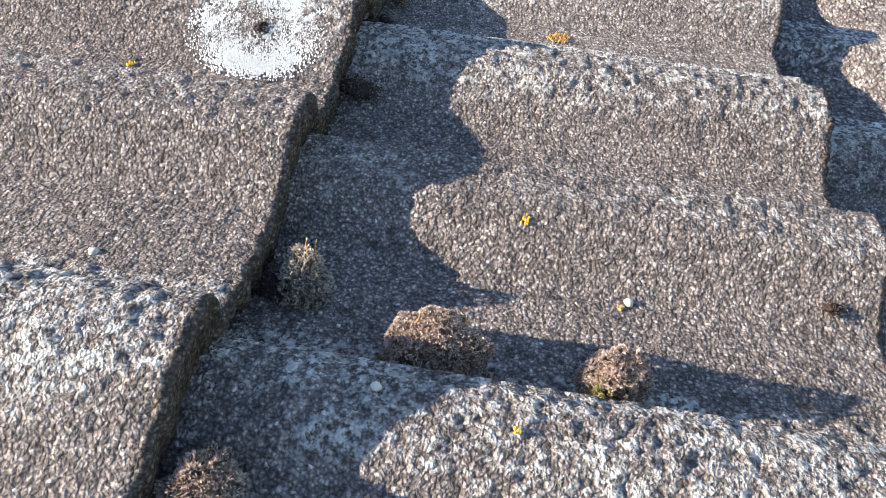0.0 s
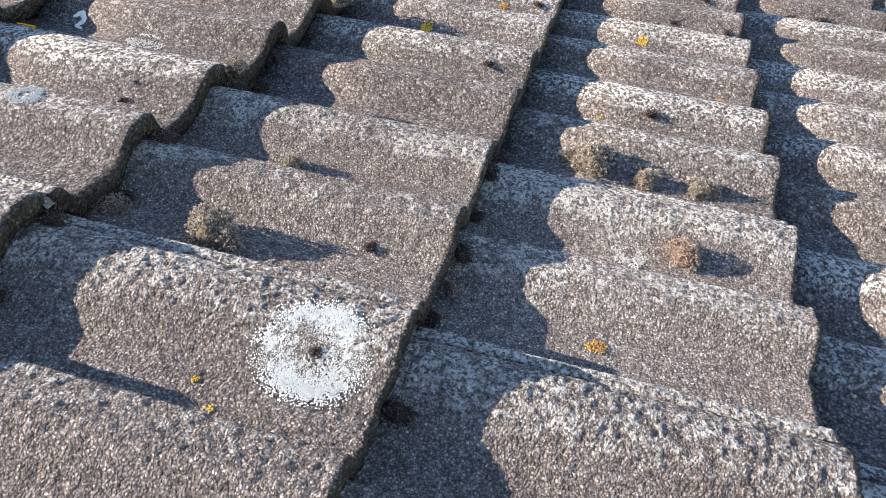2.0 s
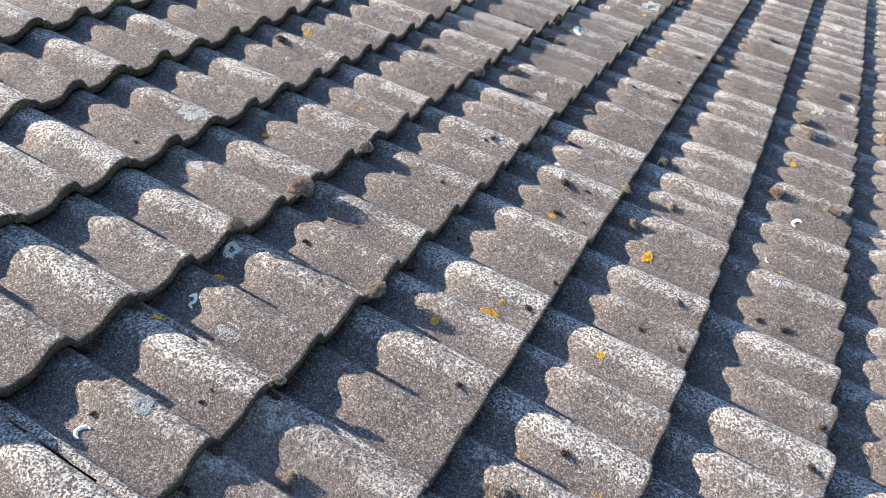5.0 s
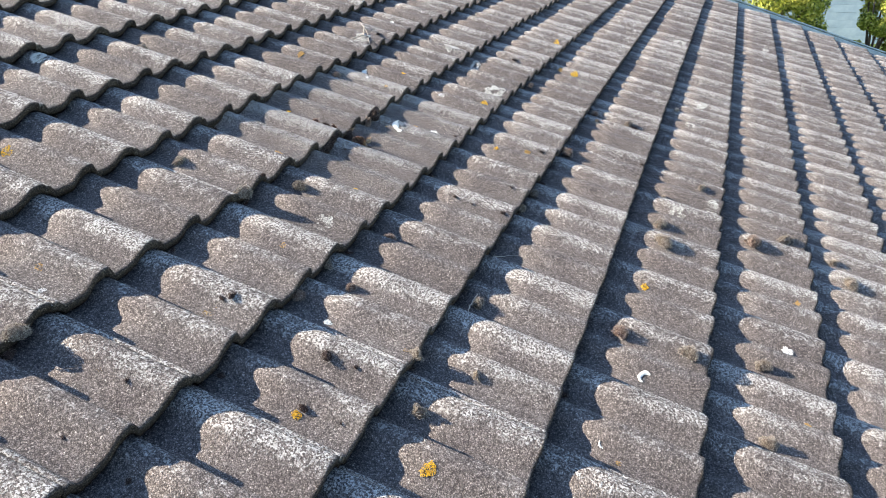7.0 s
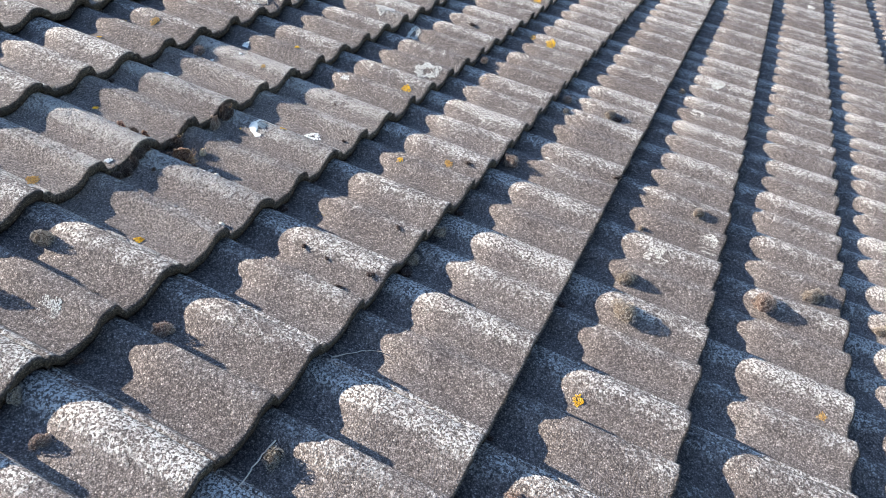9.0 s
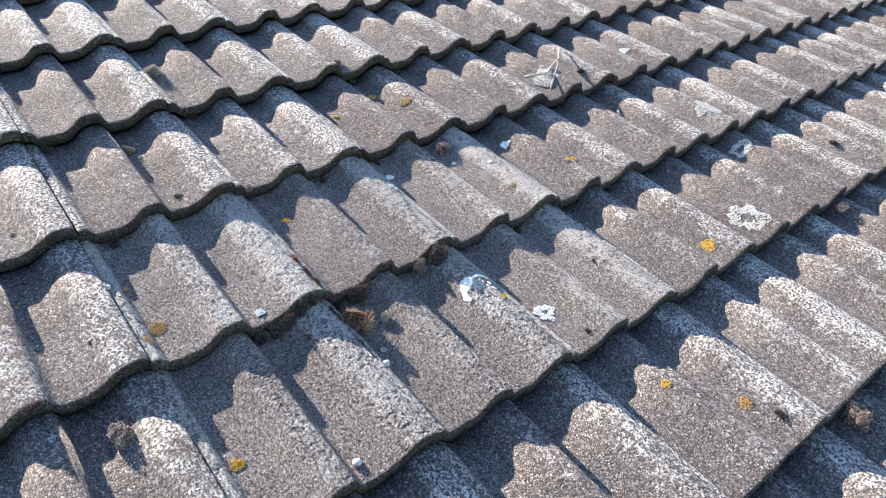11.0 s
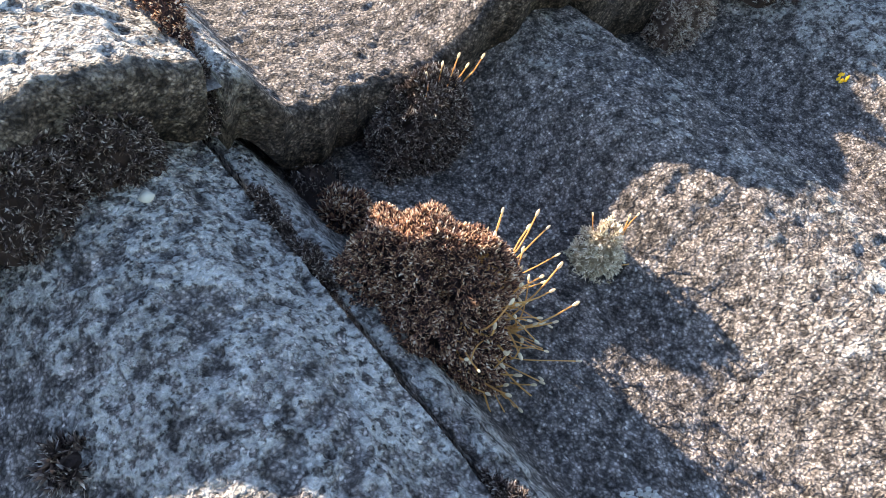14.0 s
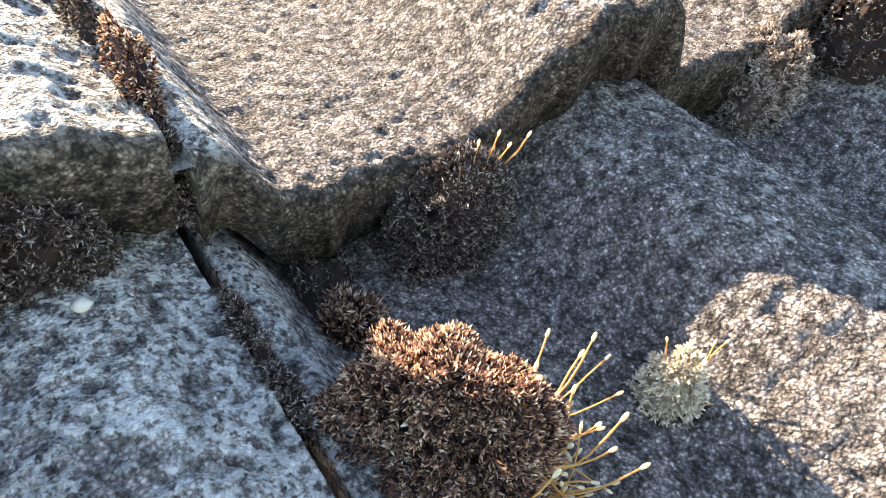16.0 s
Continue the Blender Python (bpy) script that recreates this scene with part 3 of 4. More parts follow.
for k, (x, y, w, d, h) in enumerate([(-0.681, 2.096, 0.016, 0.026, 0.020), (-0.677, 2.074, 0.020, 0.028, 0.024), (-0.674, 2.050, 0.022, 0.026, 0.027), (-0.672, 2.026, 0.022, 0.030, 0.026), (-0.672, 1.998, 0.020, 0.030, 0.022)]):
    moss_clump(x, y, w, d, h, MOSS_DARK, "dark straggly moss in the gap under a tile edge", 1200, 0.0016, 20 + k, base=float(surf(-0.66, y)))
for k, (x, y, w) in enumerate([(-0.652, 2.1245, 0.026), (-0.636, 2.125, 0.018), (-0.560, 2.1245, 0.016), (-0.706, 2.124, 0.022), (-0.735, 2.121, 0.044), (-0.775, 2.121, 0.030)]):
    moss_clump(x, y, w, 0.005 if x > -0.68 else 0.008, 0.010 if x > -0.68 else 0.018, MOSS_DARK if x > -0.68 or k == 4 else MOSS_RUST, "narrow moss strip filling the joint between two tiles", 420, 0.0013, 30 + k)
moss_clump(-0.621, 2.060, 0.008, 0.008, 0.004, MOSS_DARK, "tiny dark moss tuft on a tile's roll", 60, 0.0026, 39)
moss_clump(0.099, -0.574, 0.060, 0.042, 0.034, MOSS_TAN, "round tan-brown moss cushion at the joint of two tiles", 4200, 0.0015, 41, 8, base=0.002, stalks=
           [((-0.012 + 0.011 * n, 0.0, 0.032), (0.05, 0.1, 1), 0.008, (0, 0, 0), 0.00022) for n in range(3)])
moss_clump(0.080, -0.588, 0.022, 0.012, 0.010, MOSS_GREEN, "yellow-green moss at the foot of a brown cushion", 150, 0.0028, 47, base=0.002)
moss_clump(0.187, -0.574, 0.032, 0.030, 0.033, MOSS_TAN, "small barrel-shaped brown moss cushion with yellow-green side", 2000, 0.0015, 42, base=0.009)
moss_clump(0.180, -0.586, 0.014, 0.012, 0.018, MOSS_GREEN, "yellow-green moss patch on a cushion's side", 120, 0.0026, 43, base=0.010)
moss_clump(0.024, -0.538, 0.030, 0.030, 0.028, MOSS_GREY, "grey moss cushion with two stalks at a tile's front edge", 950, 0.0019, 44, 0,
           [((0.0, 0.0, 0.026), (-0.1, 0.2, 1), 0.012, (0, 0, 0), 0.00025), ((0.003, 0.002, 0.026), (0.1, 0.1, 1), 0.011, (0, 0, 0), 0.00025)])
moss_clump(0.018, -0.662, 0.028, 0.030, 0.030, MOSS_TAN, "tan moss cushion at a tile's lower corner", 900, 0.0019, 45)
moss_clump(-0.062, -0.351, 0.010, 0.008, 0.003, MOSS_DARK, "tiny dark moss spot in the middle of a white lichen", 50, 0.0022, 46)

MOSS_A = [
    (-0.216, -0.233, 0.057), (-0.330, -0.225, 0.034),
    (-0.203, -0.096, 0.042), (0.116, 0.098, 0.054), (0.184, 0.084, 0.035), (0.254, 0.091, 0.043), (0.226, -0.062, 0.038), (-0.340, 0.376, 0.051),
    (-0.341, 0.036, 0.028), (0.010, -0.196, 0.018), (0.364, 0.411, 0.026), (0.087, 0.107, 0.027), (-0.681, 0.541, 0.060),
    (-0.000, 1.286, 0.036), (-0.680, 0.301, 0.041), (0.005, 2.348, 0.039), (-0.680, 0.831, 0.046), (0.053, 1.599, 0.038),
    (0.074, 1.145, 0.038), (0.435, 1.745, 0.041), (0.622, 1.756, 0.050), (0.487, 2.357, 0.058), (0.470, 2.506, 0.055), (-0.248, 1.426, 0.037),
    (-0.332, 1.312, 0.036), (-0.337, 1.459, 0.038),
]
MOSS_B = [
    (-0.680, 1.566, 0.050), (-0.929, 1.603, 0.045), (-0.600, 1.742, 0.044), (0.144, 1.317, 0.027), (0.843, 1.896, 0.045),
    (0.851, 1.575, 0.040), (0.811, 2.656, 0.070), (0.942, 2.803, 0.062), (1.175, 2.652, 0.060), (0.026, 2.815, 0.060), (0.004, 2.209, 0.035),
    (1.135, 2.808, 0.045), (-0.982, 2.636, 0.047), (-0.272, 1.705, 0.039), (-0.315, 3.423, 0.036), (0.033, 3.414, 0.035), (0.065, 3.271, 0.024),
    (0.454, 2.784, 0.027), (0.589, 2.955, 0.037), (0.202, 3.410, 0.044), (0.396, 3.890, 0.032), (-1.273, 1.993, 0.030), 
    (-1.555, 2.155, 0.054), (-1.409, 2.599, 0.036), (-1.026, 2.149, 0.021),
]

DARK_A = [
    (-0.062, 0.257, 0.022), (-0.074, -0.197, 0.018), (-0.039, 0.559, 0.022), (0.271, 0.861, 0.029), (0.214, 0.713, 0.018), (0.313, 0.711, 0.025),
    (0.181, 0.256, 0.031), (-0.547, -0.196, 0.016), (-0.562, 0.411, 0.023), (-0.421, -0.047, 0.014), (-0.421, -0.073, 0.016), (0.480, 1.003, 0.026),
    (0.545, 1.006, 0.033), (-0.163, 1.156, 0.042), (-0.130, 1.006, 0.029), (-0.435, 0.857, 0.019), (-0.322, 0.998, 0.020), (-0.018, 0.707, 0.026),
    (0.660, 0.706, 0.026), (0.639, 0.557, 0.022), (0.902, 1.010, 0.038), 
    (-1.253, 1.162, 0.046), (-1.098, 0.403, 0.019), (-0.447, 1.160, 0.021), (-0.093, 1.158, 0.015), 
    (-0.032, 2.059, 0.026), (-0.062, 2.237, 0.020),
]
DARK_B = [
    (-0.680, 1.657, 0.021), (-0.292, 0.707, 0.020), (-0.433, 0.704, 0.012), (-0.428, 1.172, 0.027), (-0.202, 2.059, 0.019), (-0.046, 1.009, 0.012),
    (-0.076, 2.001, 0.026), (-0.140, 2.055, 0.016), (-0.056, 2.657, 0.024), (-0.500, 2.658, 0.013), (-0.375, 2.505, 0.014), (0.328, 2.951, 0.028),
    (0.233, 3.406, 0.043), (-0.491, 3.716, 0.037), (-1.069, 2.018, 0.019), (-0.112, 2.206, 0.010), (-0.418, 1.691, 0.013), (-0.770, 1.759, 0.013),
    (-1.085, 1.730, 0.022), (-1.253, 1.902, 0.012), (-1.098, 3.255, 0.028), (0.311, -0.498, 0.015),
]

ORANGE_A = [
    (0.152, -0.222, 0.025), (-0.140, -0.393, 0.008), (0.135, -0.482, 0.007), (0.195, -0.516, 0.007), (0.112, 0.227, 0.043), (0.159, 0.556, 0.024),
    (0.289, 0.397, 0.022), (0.268, 0.217, 0.026), (-0.196, 0.401, 0.030), (-0.096, 0.547, 0.020), (0.151, 1.013, 0.036), (-0.109, 0.500, 0.059),
    (-0.817, 1.006, 0.027), (-0.633, 0.194, 0.033), (-0.621, 0.016, 0.027), (-0.907, 0.402, 0.023), (-0.927, 0.698, 0.025),
    (-0.454, 1.123, 0.039), (-0.493, 0.850, 0.024), (0.950, 0.854, 0.046), (0.507, 1.278, 0.022), (-0.571, 0.545, 0.015), (-0.467, 1.443, 0.025),
    (-1.254, 1.308, 0.040), (0.954, 1.706, 0.024), (-0.027, 1.292, 0.021), (0.469, 2.039, 0.029), (0.962, 2.334, 0.026), (-0.134, 0.986, 0.030),
    (-1.512, 2.056, 0.042), (-0.764, 1.860, 0.041),
]
ORANGE_B = [
    (-0.473, 1.857, 0.029), (-0.250, 2.200, 0.030), (-0.108, 2.639, 0.030), (-0.406, 2.940, 0.044), (-0.180, 3.858, 0.054), (0.133, 3.113, 0.038),
    (-0.179, 2.928, 0.023), (-0.401, 4.314, 0.054), (-1.173, 2.658, 0.036), (-1.280, 2.209, 0.031), (0.121, 2.117, 0.019), (-0.263, 3.860, 0.029),
    (-0.249, 3.259, 0.023), (-0.924, 2.180, 0.020), (-0.882, 1.849, 0.015), (-0.799, 2.914, 0.027),
    (-1.526, 2.037, 0.035), (-1.475, 1.870, 0.041), (-0.512, 2.412, 0.021), (-1.211, 2.474, 0.017), (-0.765, 2.664, 0.018), (-0.607, 2.356, 0.005), (-0.610, 1.599, 0.028),
    (-1.260, 2.616, 0.030), (-0.210, 2.532, 0.020), (-0.773, 2.853, 0.022), (-0.733, 1.834, 0.024), (-0.116, -0.414, 0.008), (0.138, -0.622, 0.004),
]

WHITE_A = [
    (-0.658, 0.265, 0.049), (-0.505, 0.091, 0.069), (0.173, -0.071, 0.052), (0.643, 2.814, 0.075), (0.488, 3.734, 0.074), (0.521, 4.164, 0.065),
    (-0.415, 3.117, 0.097), (-0.922, 0.417, 0.077), (-1.081, 0.584, 0.092), (-1.101, 0.919, 0.056), 
    (-0.171, 0.620, 0.022), (-0.573, 2.823, 0.040), (0.276, 5.524, 0.118), (-0.754, 0.959, 0.020), (-0.228, 1.274, 0.028),
    (-1.073, 1.755, 0.027), (-0.442, 1.604, 0.062), (0.931, 6.434, 0.064), (1.227, 7.471, 0.074), (-1.121, 3.116, 0.086),
    (-0.225, 0.725, 0.015), (-0.770, 3.470, 0.110), (-0.649, 2.772, 0.053), (-0.711, 2.014, 0.023), (-0.147, 2.810, 0.019),
    (-0.042, 2.113, 0.020), (-0.022, 2.407, 0.021),
]
WHITE_B = [
    (0.444, 2.765, 0.036), (0.511, 2.646, 0.081), (0.109, 2.934, 0.022), (-0.618, 3.414, 0.065), (-0.952, 2.460, 0.023), 
    (-0.932, 2.800, 0.036), (-1.103, 2.964, 0.043), (-1.650, 1.782, 0.075), (-1.428, 2.000, 0.046), (-0.894, 2.419, 0.017), (-0.885, 1.821, 0.014),
    (-0.926, 2.628, 0.014), (-0.860, 2.677, 0.013), (-1.159, 3.536, 0.040), (0.915, 2.026, 0.040),
    (-0.480, -0.150, 0.050),
]

# shared cushions for the rest of the roof
def shared_cushions(mat, n, flat, tufts, seed):
    out = []
    for k in range(n):
        me = moss_mesh(1.0, 0.85, flat, tufts, 0.055, seed + k, 0.30)
        me.materials.append(mat)
        out.append(me)
    return out


GREYS = shared_cushions(MOSS_GREY, 4, 0.55, 700, 60)
TANS = shared_cushions(MOSS_TAN, 3, 0.5, 700, 70)
DARKS = shared_cushions(MOSS_DARK, 4, 0.30, 220, 80)
rs = random.Random(21)


def strewn(places, sets, labels, name="moss_clump", category="moss", group="moss clumps on the tiles"):
    for x, y, w in places:
        k = rs.randrange(len(sets))
        w = min(w, 0.075)
        thing = new(name)
        s = w * rs.uniform(0.85, 1.05)
        thing.matrix_world = ROOF @ pose(x, y, float(surf(x, y)) - 0.0005, 0, 0, rs.uniform(0, 360)) @ Matrix.Diagonal((s, s * rs.uniform(0.75, 1.0), s * rs.uniform(0.8, 1.1), 1))
        ob = new("cushion", sets[k][rs.randrange(len(sets[k]))])
        ob.parent = thing
        big = "small" if w < 0.032 else "rounded"
        tagged(thing, f"{big} {labels[k]}", category, group)


strewn(MOSS_A + MOSS_B, [GREYS, GREYS, TANS], ["grey-brown moss cushion on a weathered roof tile", "grey-brown moss cushion on a weathered roof tile", "tan-brown moss cushion on a weathered roof tile"])
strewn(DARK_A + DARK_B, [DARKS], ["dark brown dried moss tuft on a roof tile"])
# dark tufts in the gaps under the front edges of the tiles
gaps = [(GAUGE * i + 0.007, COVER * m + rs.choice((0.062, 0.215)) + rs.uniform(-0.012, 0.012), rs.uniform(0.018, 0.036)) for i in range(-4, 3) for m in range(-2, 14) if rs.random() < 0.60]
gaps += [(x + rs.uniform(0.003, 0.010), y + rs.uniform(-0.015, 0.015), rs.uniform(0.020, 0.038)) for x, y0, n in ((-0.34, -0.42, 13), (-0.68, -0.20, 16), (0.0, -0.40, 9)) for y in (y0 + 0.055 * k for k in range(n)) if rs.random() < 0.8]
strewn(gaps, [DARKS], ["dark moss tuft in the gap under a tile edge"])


def lichen(x, y, w, mat, label, density=1.0, inner=0.0, stretch=1.0, grain=None, name="lichen_patch"):
    """A crust of many small flat warts that follows the tile."""
    r = np.random.RandomState(int(abs(x * 7919 + y * 104729 + w * 1000)) % 100000)
    g = grain or min(max(0.0007, w * 0.018), 0.0013)
    n = int(min(max(10, density * 0.62 * (w / g) ** 2 * 0.55), 14000))
    a = r.uniform(0, 2 * math.pi, n)
    q = np.sqrt(r.uniform(inner * inner, 1, n))
    lobes = 0.72 + 0.55 * smooth_noise(np.cos(a) * 2.2 + x * 31, np.sin(a) * 2.2 + y * 17, 3) + 0.25 * smooth_noise(np.cos(a) * 6 + x * 31, np.sin(a) * 6 + y * 17, 5)
    if inner > 0.5:
        q = np.clip(r.normal(0.74, 0.19, n), 0.14, 1.2)
        lobes = 0.96 + 0.12 * smooth_noise(np.cos(a) * 4, np.sin(a) * 4, 3)
    px, py = q * lobes * w / 2 * np.cos(a), q * lobes * w / 2 * stretch * np.sin(a)
    gr = g * r.uniform(0.6, 1.25, n)
    ang = np.linspace(0, 2 * math.pi, 6, endpoint=False)
    rx = px[:, None] + gr[:, None] * np.cos(ang) * r.uniform(0.8, 1.2, (n, 6))
    ry = py[:, None] + gr[:, None] * np.sin(ang) * r.uniform(0.8, 1.2, (n, 6))
    base = float(surf(x, y))
    lift = 0.0022 if (math.ceil(x / GAUGE), math.floor((y - 0.02) / COVER)) in HERO else 0.0014
    rz = surf(x + rx, y + ry) - base + lift - 0.0012
    cz = surf(x + px, y + py) - base + lift + gr * (0.48 if mat in (LICHEN_GOLD, LICHEN_RUST) else 0.33 if inner > 0.5 else 0.20)
    pts = np.concatenate([np.stack([rx, ry, rz], -1), np.stack([px, py, cz], -1)[:, None]], 1).reshape(-1, 3)
    b = 7 * np.arange(n)
    faces = np.concatenate([np.stack([b + k, b + (k + 1) % 6, b + 6], 1) for k in range(6)]).tolist()
    me = bpy.data.meshes.new(name)
    me.from_pydata(pts.tolist(), [], faces)
    me.update()
    ob = mesh_part(name, me, mat, None)
    ob.matrix_world = ROOF @ pose(x, y, base)
    tagged(ob, label, "lichen", "lichen patches on the tiles")
    return ob


# the large white ring
lichen(-0.064, -0.352, 0.086, LICHEN_WHITE, "large white ring-shaped lichen with a dark centre", 1.35, 0.60, 0.82, 0.00062)
lichen(-0.064, -0.352, 0.052, LICHEN_PALE, "pale speckled middle of a ring-shaped lichen", 0.55, 0.20, 0.80, 0.0011)
for n, (x, y, w) in enumerate(ORANGE_A + ORANGE_B):
    if n % 3:
        lichen(x, y, w, LICHEN_GOLD, "golden-orange lichen patch on a roof tile", 0.38)
    else:
        lichen(x, y, w, LICHEN_RUST, "dull ochre lichen patch on a roof tile", 0.42)
for n, (x, y, w) in enumerate(WHITE_A + WHITE_B):
    if w > 0.046:
        lichen(x, y, w, LICHEN_PALE, "broad pale grey lichen crust on a roof tile", 0.62, 0.0 if n % 2 else 0.35)
    else:
        lichen(x, y, w, LICHEN_WHITE, "small white lichen patch on a roof tile", 0.95)


def bird_dropping(points, width, label):
    bm = bmesh.new()
    rows = []
    fine = []
    for n in range(len(points) - 1):
        p0, p1, p2, p3 = (Vector((*points[min(max(k, 0), len(points) - 1)], 0)) for k in (n - 1, n, n + 1, n + 2))
        for t in (0, 0.2, 0.4, 0.6, 0.8):
            fine.append(0.5 * (2 * p1 + (p2 - p0) * t + (2 * p0 - 5 * p1 + 4 * p2 - p3) * t * t + (3 * p1 - p0 - 3 * p2 + p3) * t ** 3))
    fine.append(Vector((*points[-1], 0)))
    total = len(fine)
    for n, p in enumerate(fine):
        way = (fine[min(n + 1, total - 1)] - fine[max(n - 1, 0)]).normalized()
        s = Vector((-way.y, way.x, 0))
        ww = width * math.sqrt(max(0.02, math.sin(math.pi * (n + 0.5) / total)))
        row = []
        for q in (-1.0, -0.75, -0.4, 0.0, 0.4, 0.75, 1.0):
            e = p + s * ww * q * (1 + 0.45 * noise.noise(Vector((p.x * 190, p.y * 190, q * 0.8 + width * 900))))
            lump = 0.7 * noise.noise(Vector((e.x * 420, e.y * 420, 3.0)))
            row.append(bm.verts.new((e.x, e.y, float(surf(e.x, e.y)) + 0.0010 + 0.0017 * (1 - q * q) * (1 + 1.9 * lump))))
        rows.append(row)
    for a, b in zip(rows, rows[1:]):
        for q in range(6):
            bm.faces.new((a[q], a[q + 1], b[q + 1], b[q]))
    geo = bmesh.ops.extrude_face_region(bm, geom=bm.faces[:])
    for v in geo["geom"]:
        if isinstance(v, bmesh.types.BMVert):
            v.co.z -= 0.0025
    bmesh.ops.recalc_face_normals(bm, faces=bm.faces[:])
    ob = part("bird_dropping", bm, CHALK, None)
    ob.matrix_world = ROOF
    tagged(ob, label, "bird dropping", "bird droppings on the tiles")


def arc(cx, cy, r, a0, a1, n=9, ry=1.0):
    return [(cx + r * math.cos(radians(a0 + (a1 - a0) * k / (n - 1))), cy + r * ry * math.sin(radians(a0 + (a1 - a0) * k / (n - 1)))) for k in range(n)]


bird_dropping(arc(-0.531, -0.231, 0.012, 70, 290), 0.0045, "white crescent-shaped dried bird dropping")
bird_dropping([(-0.632, 0.110), (-0.622, 0.116), (-0.614, 0.108), (-0.618, 0.098), (-0.606, 0.092)], 0.004, "thin white curled dried bird dropping")
bird_dropping(arc(0.527, 1.600, 0.015, 60, 250), 0.0050, "white curved dried bird dropping")
bird_dropping([(-0.584, 2.389), (-0.579, 2.378), (-0.572, 2.368), (-0.565, 2.361)], 0.0105, "thick white blob of bird dropping on a roll")
bird_dropping([(-0.575, 2.428), (-0.581, 2.412), (-0.583, 2.396), (-0.579, 2.384)], 0.0034, "thin white curved smear of bird dropping")
bird_dropping([(-0.568, 2.363), (-0.557, 2.357), (-0.543, 2.359)], 0.0048, "short white smear of bird dropping")
for x, y, w in [(-0.556, 2.412, 0.012), (-0.540, 2.411, 0.010)]:
    lichen(x, y, w, LICHEN_WHITE, "small white crust beside a bird dropping", 1.1)
lichen(-0.563, 2.388, 0.034, LICHEN_PALE, "thin pale crust inside the curve of a dropping", 0.5)
lichen(-0.542, 2.161, 0.011, LICHEN_PALE, "pale rim round a small dark pit", 1.0, 0.55)
bird_dropping([(0.455, 1.312), (0.460, 1.303), (0.468, 1.300)], 0.0032, "small white curved dried bird dropping")
lichen(-0.455, 2.474, 0.056, LICHEN_WHITE, "ragged whitish lichen crust with a speckled middle", 0.55, 0.30, 1.0, 0.0009)



def twig(paths, radius, label):
    thing = new("twig")
    thing.matrix_world = ROOF
    for k, pts in enumerate(paths):
        line = []
        for (ax, ay, az), (bx, by, bz) in zip(pts, pts[1:]):
            for s in (0, 0.34, 0.67):
                line.append((ax + (bx - ax) * s + rs.uniform(-0.002, 0.002), ay + (by - ay) * s + rs.uniform(-0.002, 0.002), az + (bz - az) * s))
        line.append(pts[-1])
        part("stem" if k == 0 else "side_shoot", tube(line, radius * (1 if k == 0 else 0.7), 6, 0.5), WOOD, thing)
    tagged(thing, label, "twig", "twigs on the roof")


way = [(0.040, 1.622), (0.038, 1.598), (0.038, 1.573), (0.043, 1.545), (0.049, 1.510), (0.055, 1.475), (0.060, 1.440)]
high = [float(surf(x, y)) for x, y in way]
# it bridges the hollows, lying on the higher points on both sides
lie = [max(z, 0.5 * (max(high[:n + 1]) + max(high[n:])) - 0.012) + 0.003 for n, z in enumerate(high)]
twig([[(x, y, z) for (x, y), z in zip(way, lie)], [(0.045, 1.530, lie[3]), (0.058, 1.542, lie[3] - 0.006)]], 0.0016, "thin bleached twig lying across a tile's trough")
twig([[(x, y, float(surf(x, y)) + 0.004) for x, y in ((0.016, 1.829), (0.030, 1.868), (0.049, 1.893), (0.075, 1.905), (0.104, 1.909))]], 0.0012, "single bleached straw lying across two tiles")
twig([[(-1.155, 3.075, 0.020), (-1.115, 3.120, 0.045), (-1.165, 3.215, 0.050), (-1.220, 3.275, 0.048)], [(-1.058, 3.085, 0.030), (-1.110, 3.150, 0.048), (-1.165, 3.215, 0.050)], [(-1.165, 3.215, 0.050), (-1.130, 3.250, 0.030)], [(-1.115, 3.120, 0.045), (-1.16, 3.135, 0.030)]], 0.0032, "forked bleached twig lying on the tiles")


def pebble(x, y, r, seed):
    bm = bmesh.new()
    bmesh.ops.create_icosphere(bm, subdivisions=2, radius=r)
    for v in bm.verts:
        v.co *= 1 + 0.35 * noise.noise(v.co / r * 1.3 + Vector((seed, 0, 0)))
        v.co.z *= 0.7
    ob = part("pebble", bm, PEBBLE, None)
    ob.matrix_world = ROOF @ pose(x, y, float(surf(x, y)) + r * 0.45, 0, 0, seed * 40)
    tagged(ob, "small pale stone chip lying on a tile", "pebble", "stone chips on the tiles")


for k, (x, y, r) in enumerate([(0.200, -0.512, 0.0027), (-0.079, -0.560, 0.0026), (0.076, -0.612, 0.0025), (-0.895, 2.422, 0.006), (-0.882, 2.424, 0.005), (-0.880, 1.820, 0.006), (-0.668, 2.099, 0.0018), (-0.379, 2.000, 0.007), (-0.508, 2.141, 0.007)]):
    pebble(x, y, r, k + 1)

# ---- beyond the gable: shrubs before a neighbour's wall ----
BLOCK, nt, b = material("blue_grey_blockwork", 0.9, 0.2)
v, r = shifted(nt)
nt.links.new(ramp(nt, noise_tex(nt, v, 2.2, 8, 0.72), [(0.25, (0.18, 0.24, 0.275)), (0.5, (0.255, 0.325, 0.36)), (0.75, (0.33, 0.40, 0.435))]), b.inputs["Base Color"])
GLASS, nt, b = material("dark_window_glass", 0.08, 0.5)
b.inputs["Base Color"].default_value = (0.03, 0.035, 0.04, 1)
house = new("neighbour_house")
house.matrix_world = pose(3.0, 22.0, 0)
bm = bmesh.new()
box(bm, -9.0, 9.0, 0.1, 6.0, 0, 4.2)
part("wall", bm, BLOCK, house, smooth=False)
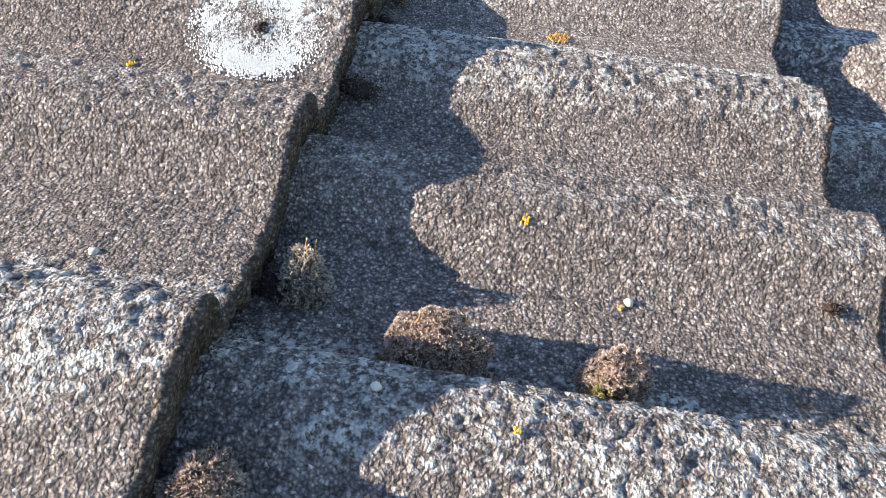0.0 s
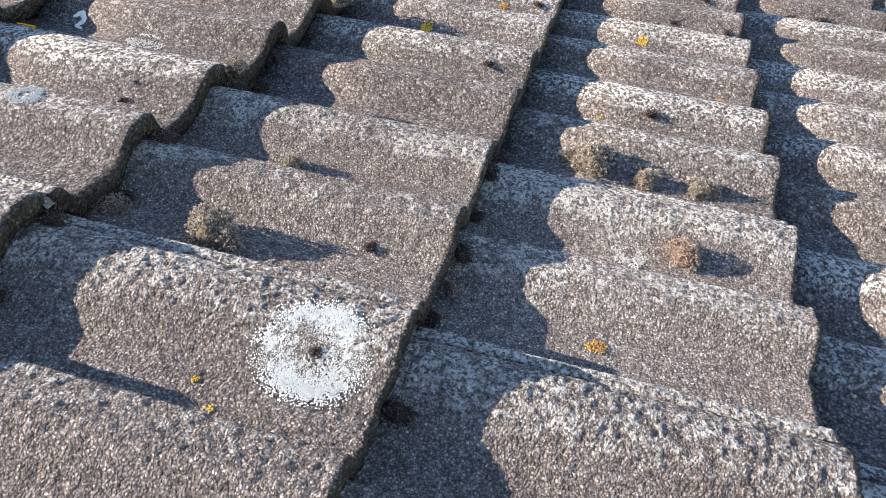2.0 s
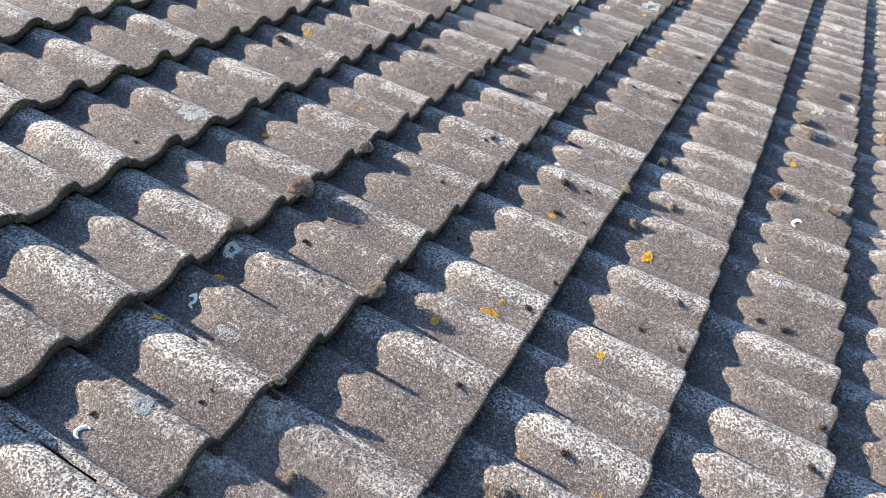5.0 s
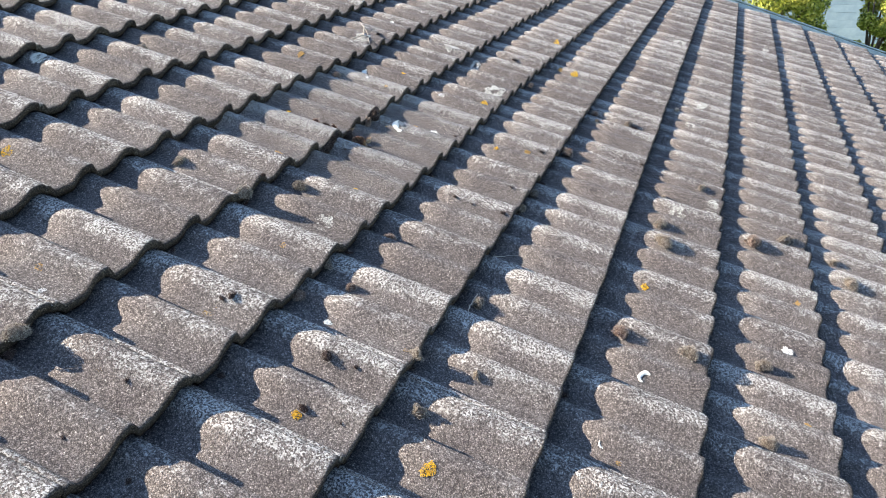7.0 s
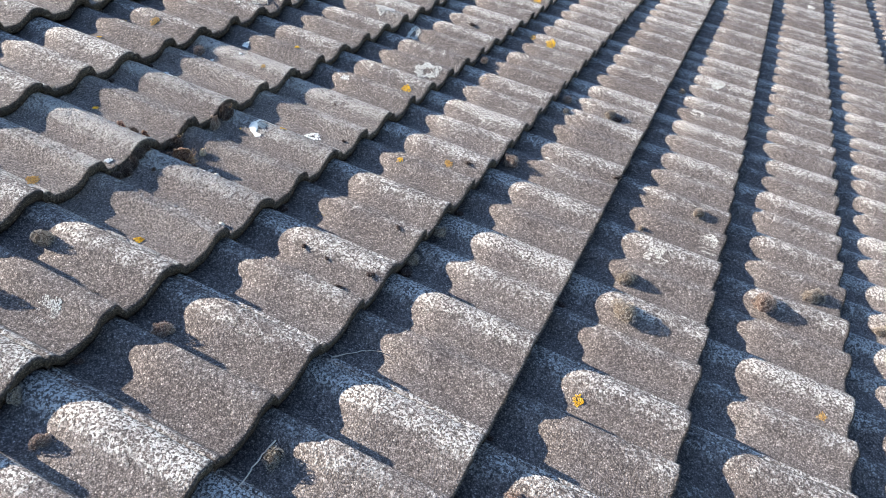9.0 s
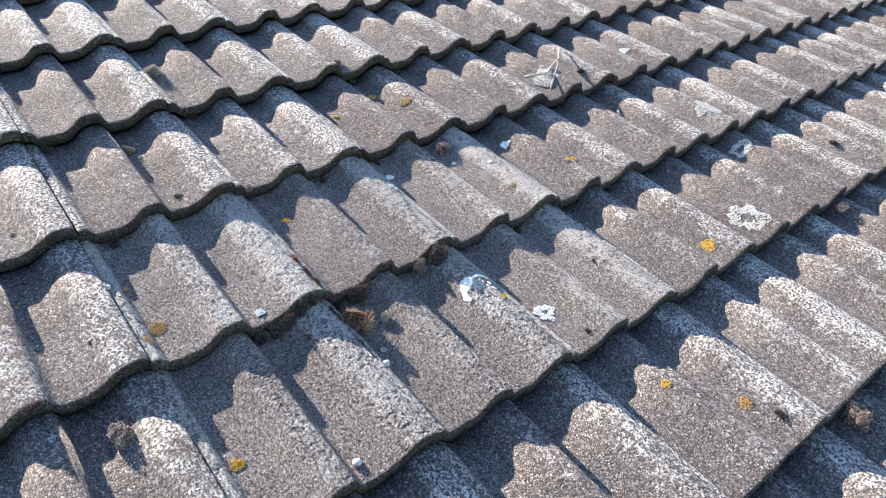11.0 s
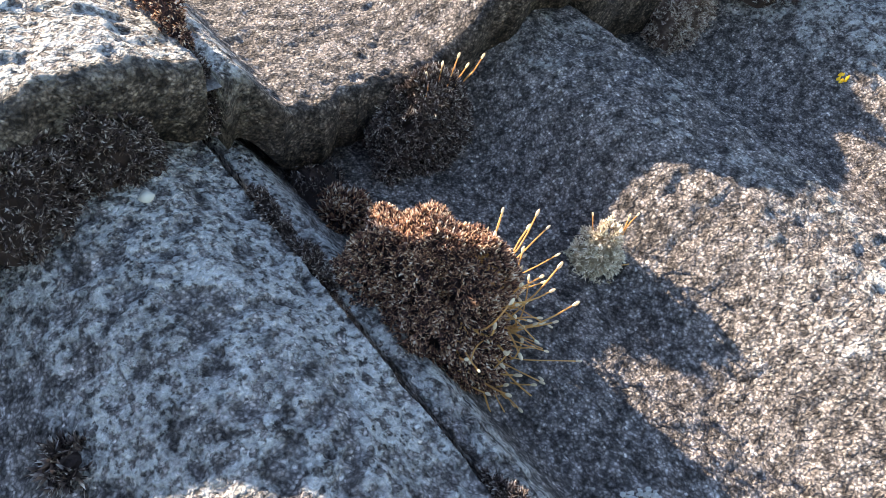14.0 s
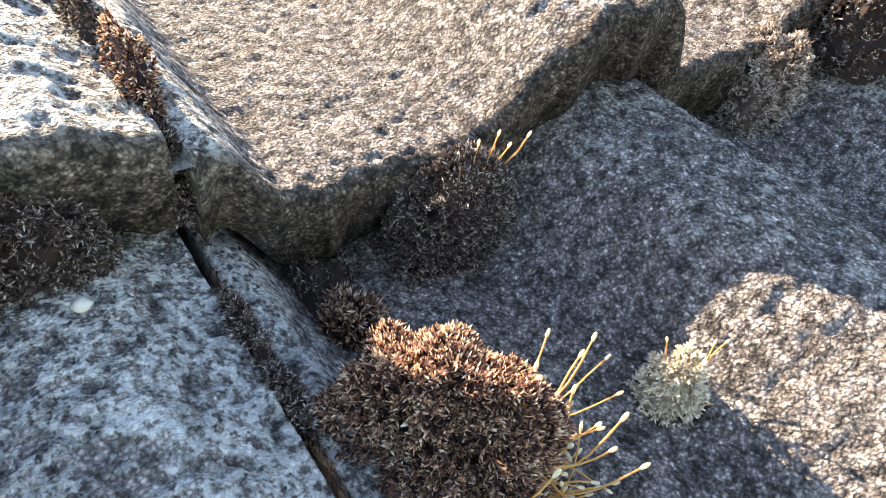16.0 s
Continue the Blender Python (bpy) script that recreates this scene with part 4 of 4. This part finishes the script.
for row in range(21):
    bm = bmesh.new()
    box(bm, -9.0, 9.0, 0.092 + 0.002 * (row % 2), 0.104, row * 0.2 + 0.001, row * 0.2 + 0.1995, 0.002)
    part("block_course", bm, BLOCK, house, smooth=False)
bm = bmesh.new()
box(bm, 1.35, 2.6, 0.06, 0.12, 1.35, 2.5, 0.01)
win = part("window", bm, GLASS, house, "dark window", smooth=False)
tagged(house, "pale blue-grey blockwork house wall behind the shrubs", "house")

LEAF, nt, b = material("sunlit_leaves", 0.55, 0.3)
g = nt.nodes.new("ShaderNodeNewGeometry")
nt.links.new(ramp(nt, g.outputs["Random Per Island"], [(0.0, (0.08, 0.10, 0.018)), (0.3, (0.22, 0.25, 0.03)), (0.65, (0.42, 0.43, 0.065)), (1.0, (0.60, 0.54, 0.14))]), b.inputs["Base Color"])
thin, both = nt.nodes.new("ShaderNodeBsdfTranslucent"), nt.nodes.new("ShaderNodeMixShader")
both.inputs[0].default_value = 0.4
nt.links.new(b.inputs["Base Color"].links[0].from_socket, thin.inputs["Color"])
nt.links.new(b.outputs[0], both.inputs[1])
nt.links.new(thin.outputs[0], both.inputs[2])
nt.links.new(both.outputs[0], nt.nodes["Material Output"].inputs["Surface"])
BARK, nt, b = material("shrub_bark", 0.9, 0.1)
v, r = shifted(nt)
nt.links.new(ramp(nt, noise_tex(nt, v, 30, 4), [(0.3, (0.06, 0.045, 0.03)), (0.7, (0.15, 0.11, 0.08))]), b.inputs["Base Color"])


def shrub(x, y, rad, high, leaves, seed, label):
    r = np.random.RandomState(seed)
    thing = new("shrub")
    thing.matrix_world = pose(x, y, 0)
    for k in range(5):
        a = k * 1.257 + r.uniform(-0.3, 0.3)
        tip = (math.cos(a) * rad * 0.6, math.sin(a) * rad * 0.6, high * r.uniform(0.6, 0.85))
        part("branch", tube([(0.06 * math.cos(a), 0.06 * math.sin(a), 0), (tip[0] * 0.3, tip[1] * 0.3, tip[2] * 0.45), tip], 0.045, 6, 0.3), BARK, thing)
    lumps = dome_points(r, 44, -0.9) * np.array([rad * 0.72, rad * 0.72, high * 0.46]) + np.array([0, 0, high * 0.52])
    which = r.randint(0, 44, leaves)
    d = r.normal(0, 1, (leaves, 3))
    d /= np.linalg.norm(d, axis=1)[:, None]
    at = lumps[which] + d * (rad * 0.34) * np.cbrt(r.uniform(0.25, 1, (leaves, 1)))
    at[:, 2] = np.maximum(at[:, 2], 0.1)
    n = d + r.normal(0, 0.6, (leaves, 3))
    n /= np.linalg.norm(n, axis=1)[:, None]
    u = np.cross(n, r.normal(0, 1, (leaves, 3)))
    u /= np.linalg.norm(u, axis=1)[:, None]
    w = np.cross(n, u)
    s = r.uniform(0.022, 0.045, (leaves, 1))
    pts = np.stack([at - u * s, at + w * s * 0.5 + n * s * 0.1, at + u * s, at - w * s * 0.5 + n * s * 0.1], 1).reshape(-1, 3)
    b0 = 4 * np.arange(leaves)
    me = bpy.data.meshes.new("crown")
    me.from_pydata(pts.tolist(), [], np.stack([b0, b0 + 1, b0 + 2, b0 + 3], 1).tolist())
    me.update()
    mesh_part("crown", me, LEAF, thing, smooth=False)
    tagged(thing, label, "shrub", "shrubs beyond the gable")


for k, (x, y, rad, high) in enumerate([(-2.4, 16.2, 1.1, 3.3), (-1.0, 16.0, 1.1, 3.2), (0.3, 16.1, 1.05, 3.1), (1.45, 16.0, 0.95, 3.0)]):
    shrub(x, y, rad, high, 24000, 100 + k, "dense yellow-green garden shrub in sunlight")
for k, (x, y, rad, high) in enumerate([(3.35, 16.4, 0.5, 2.4), (4.2, 16.2, 0.6, 2.6), (5.2, 16.3, 0.7, 2.7)]):
    shrub(x, y, rad, high, 14000, 120 + k, "slender upright yellow-green shrub in sunlight")
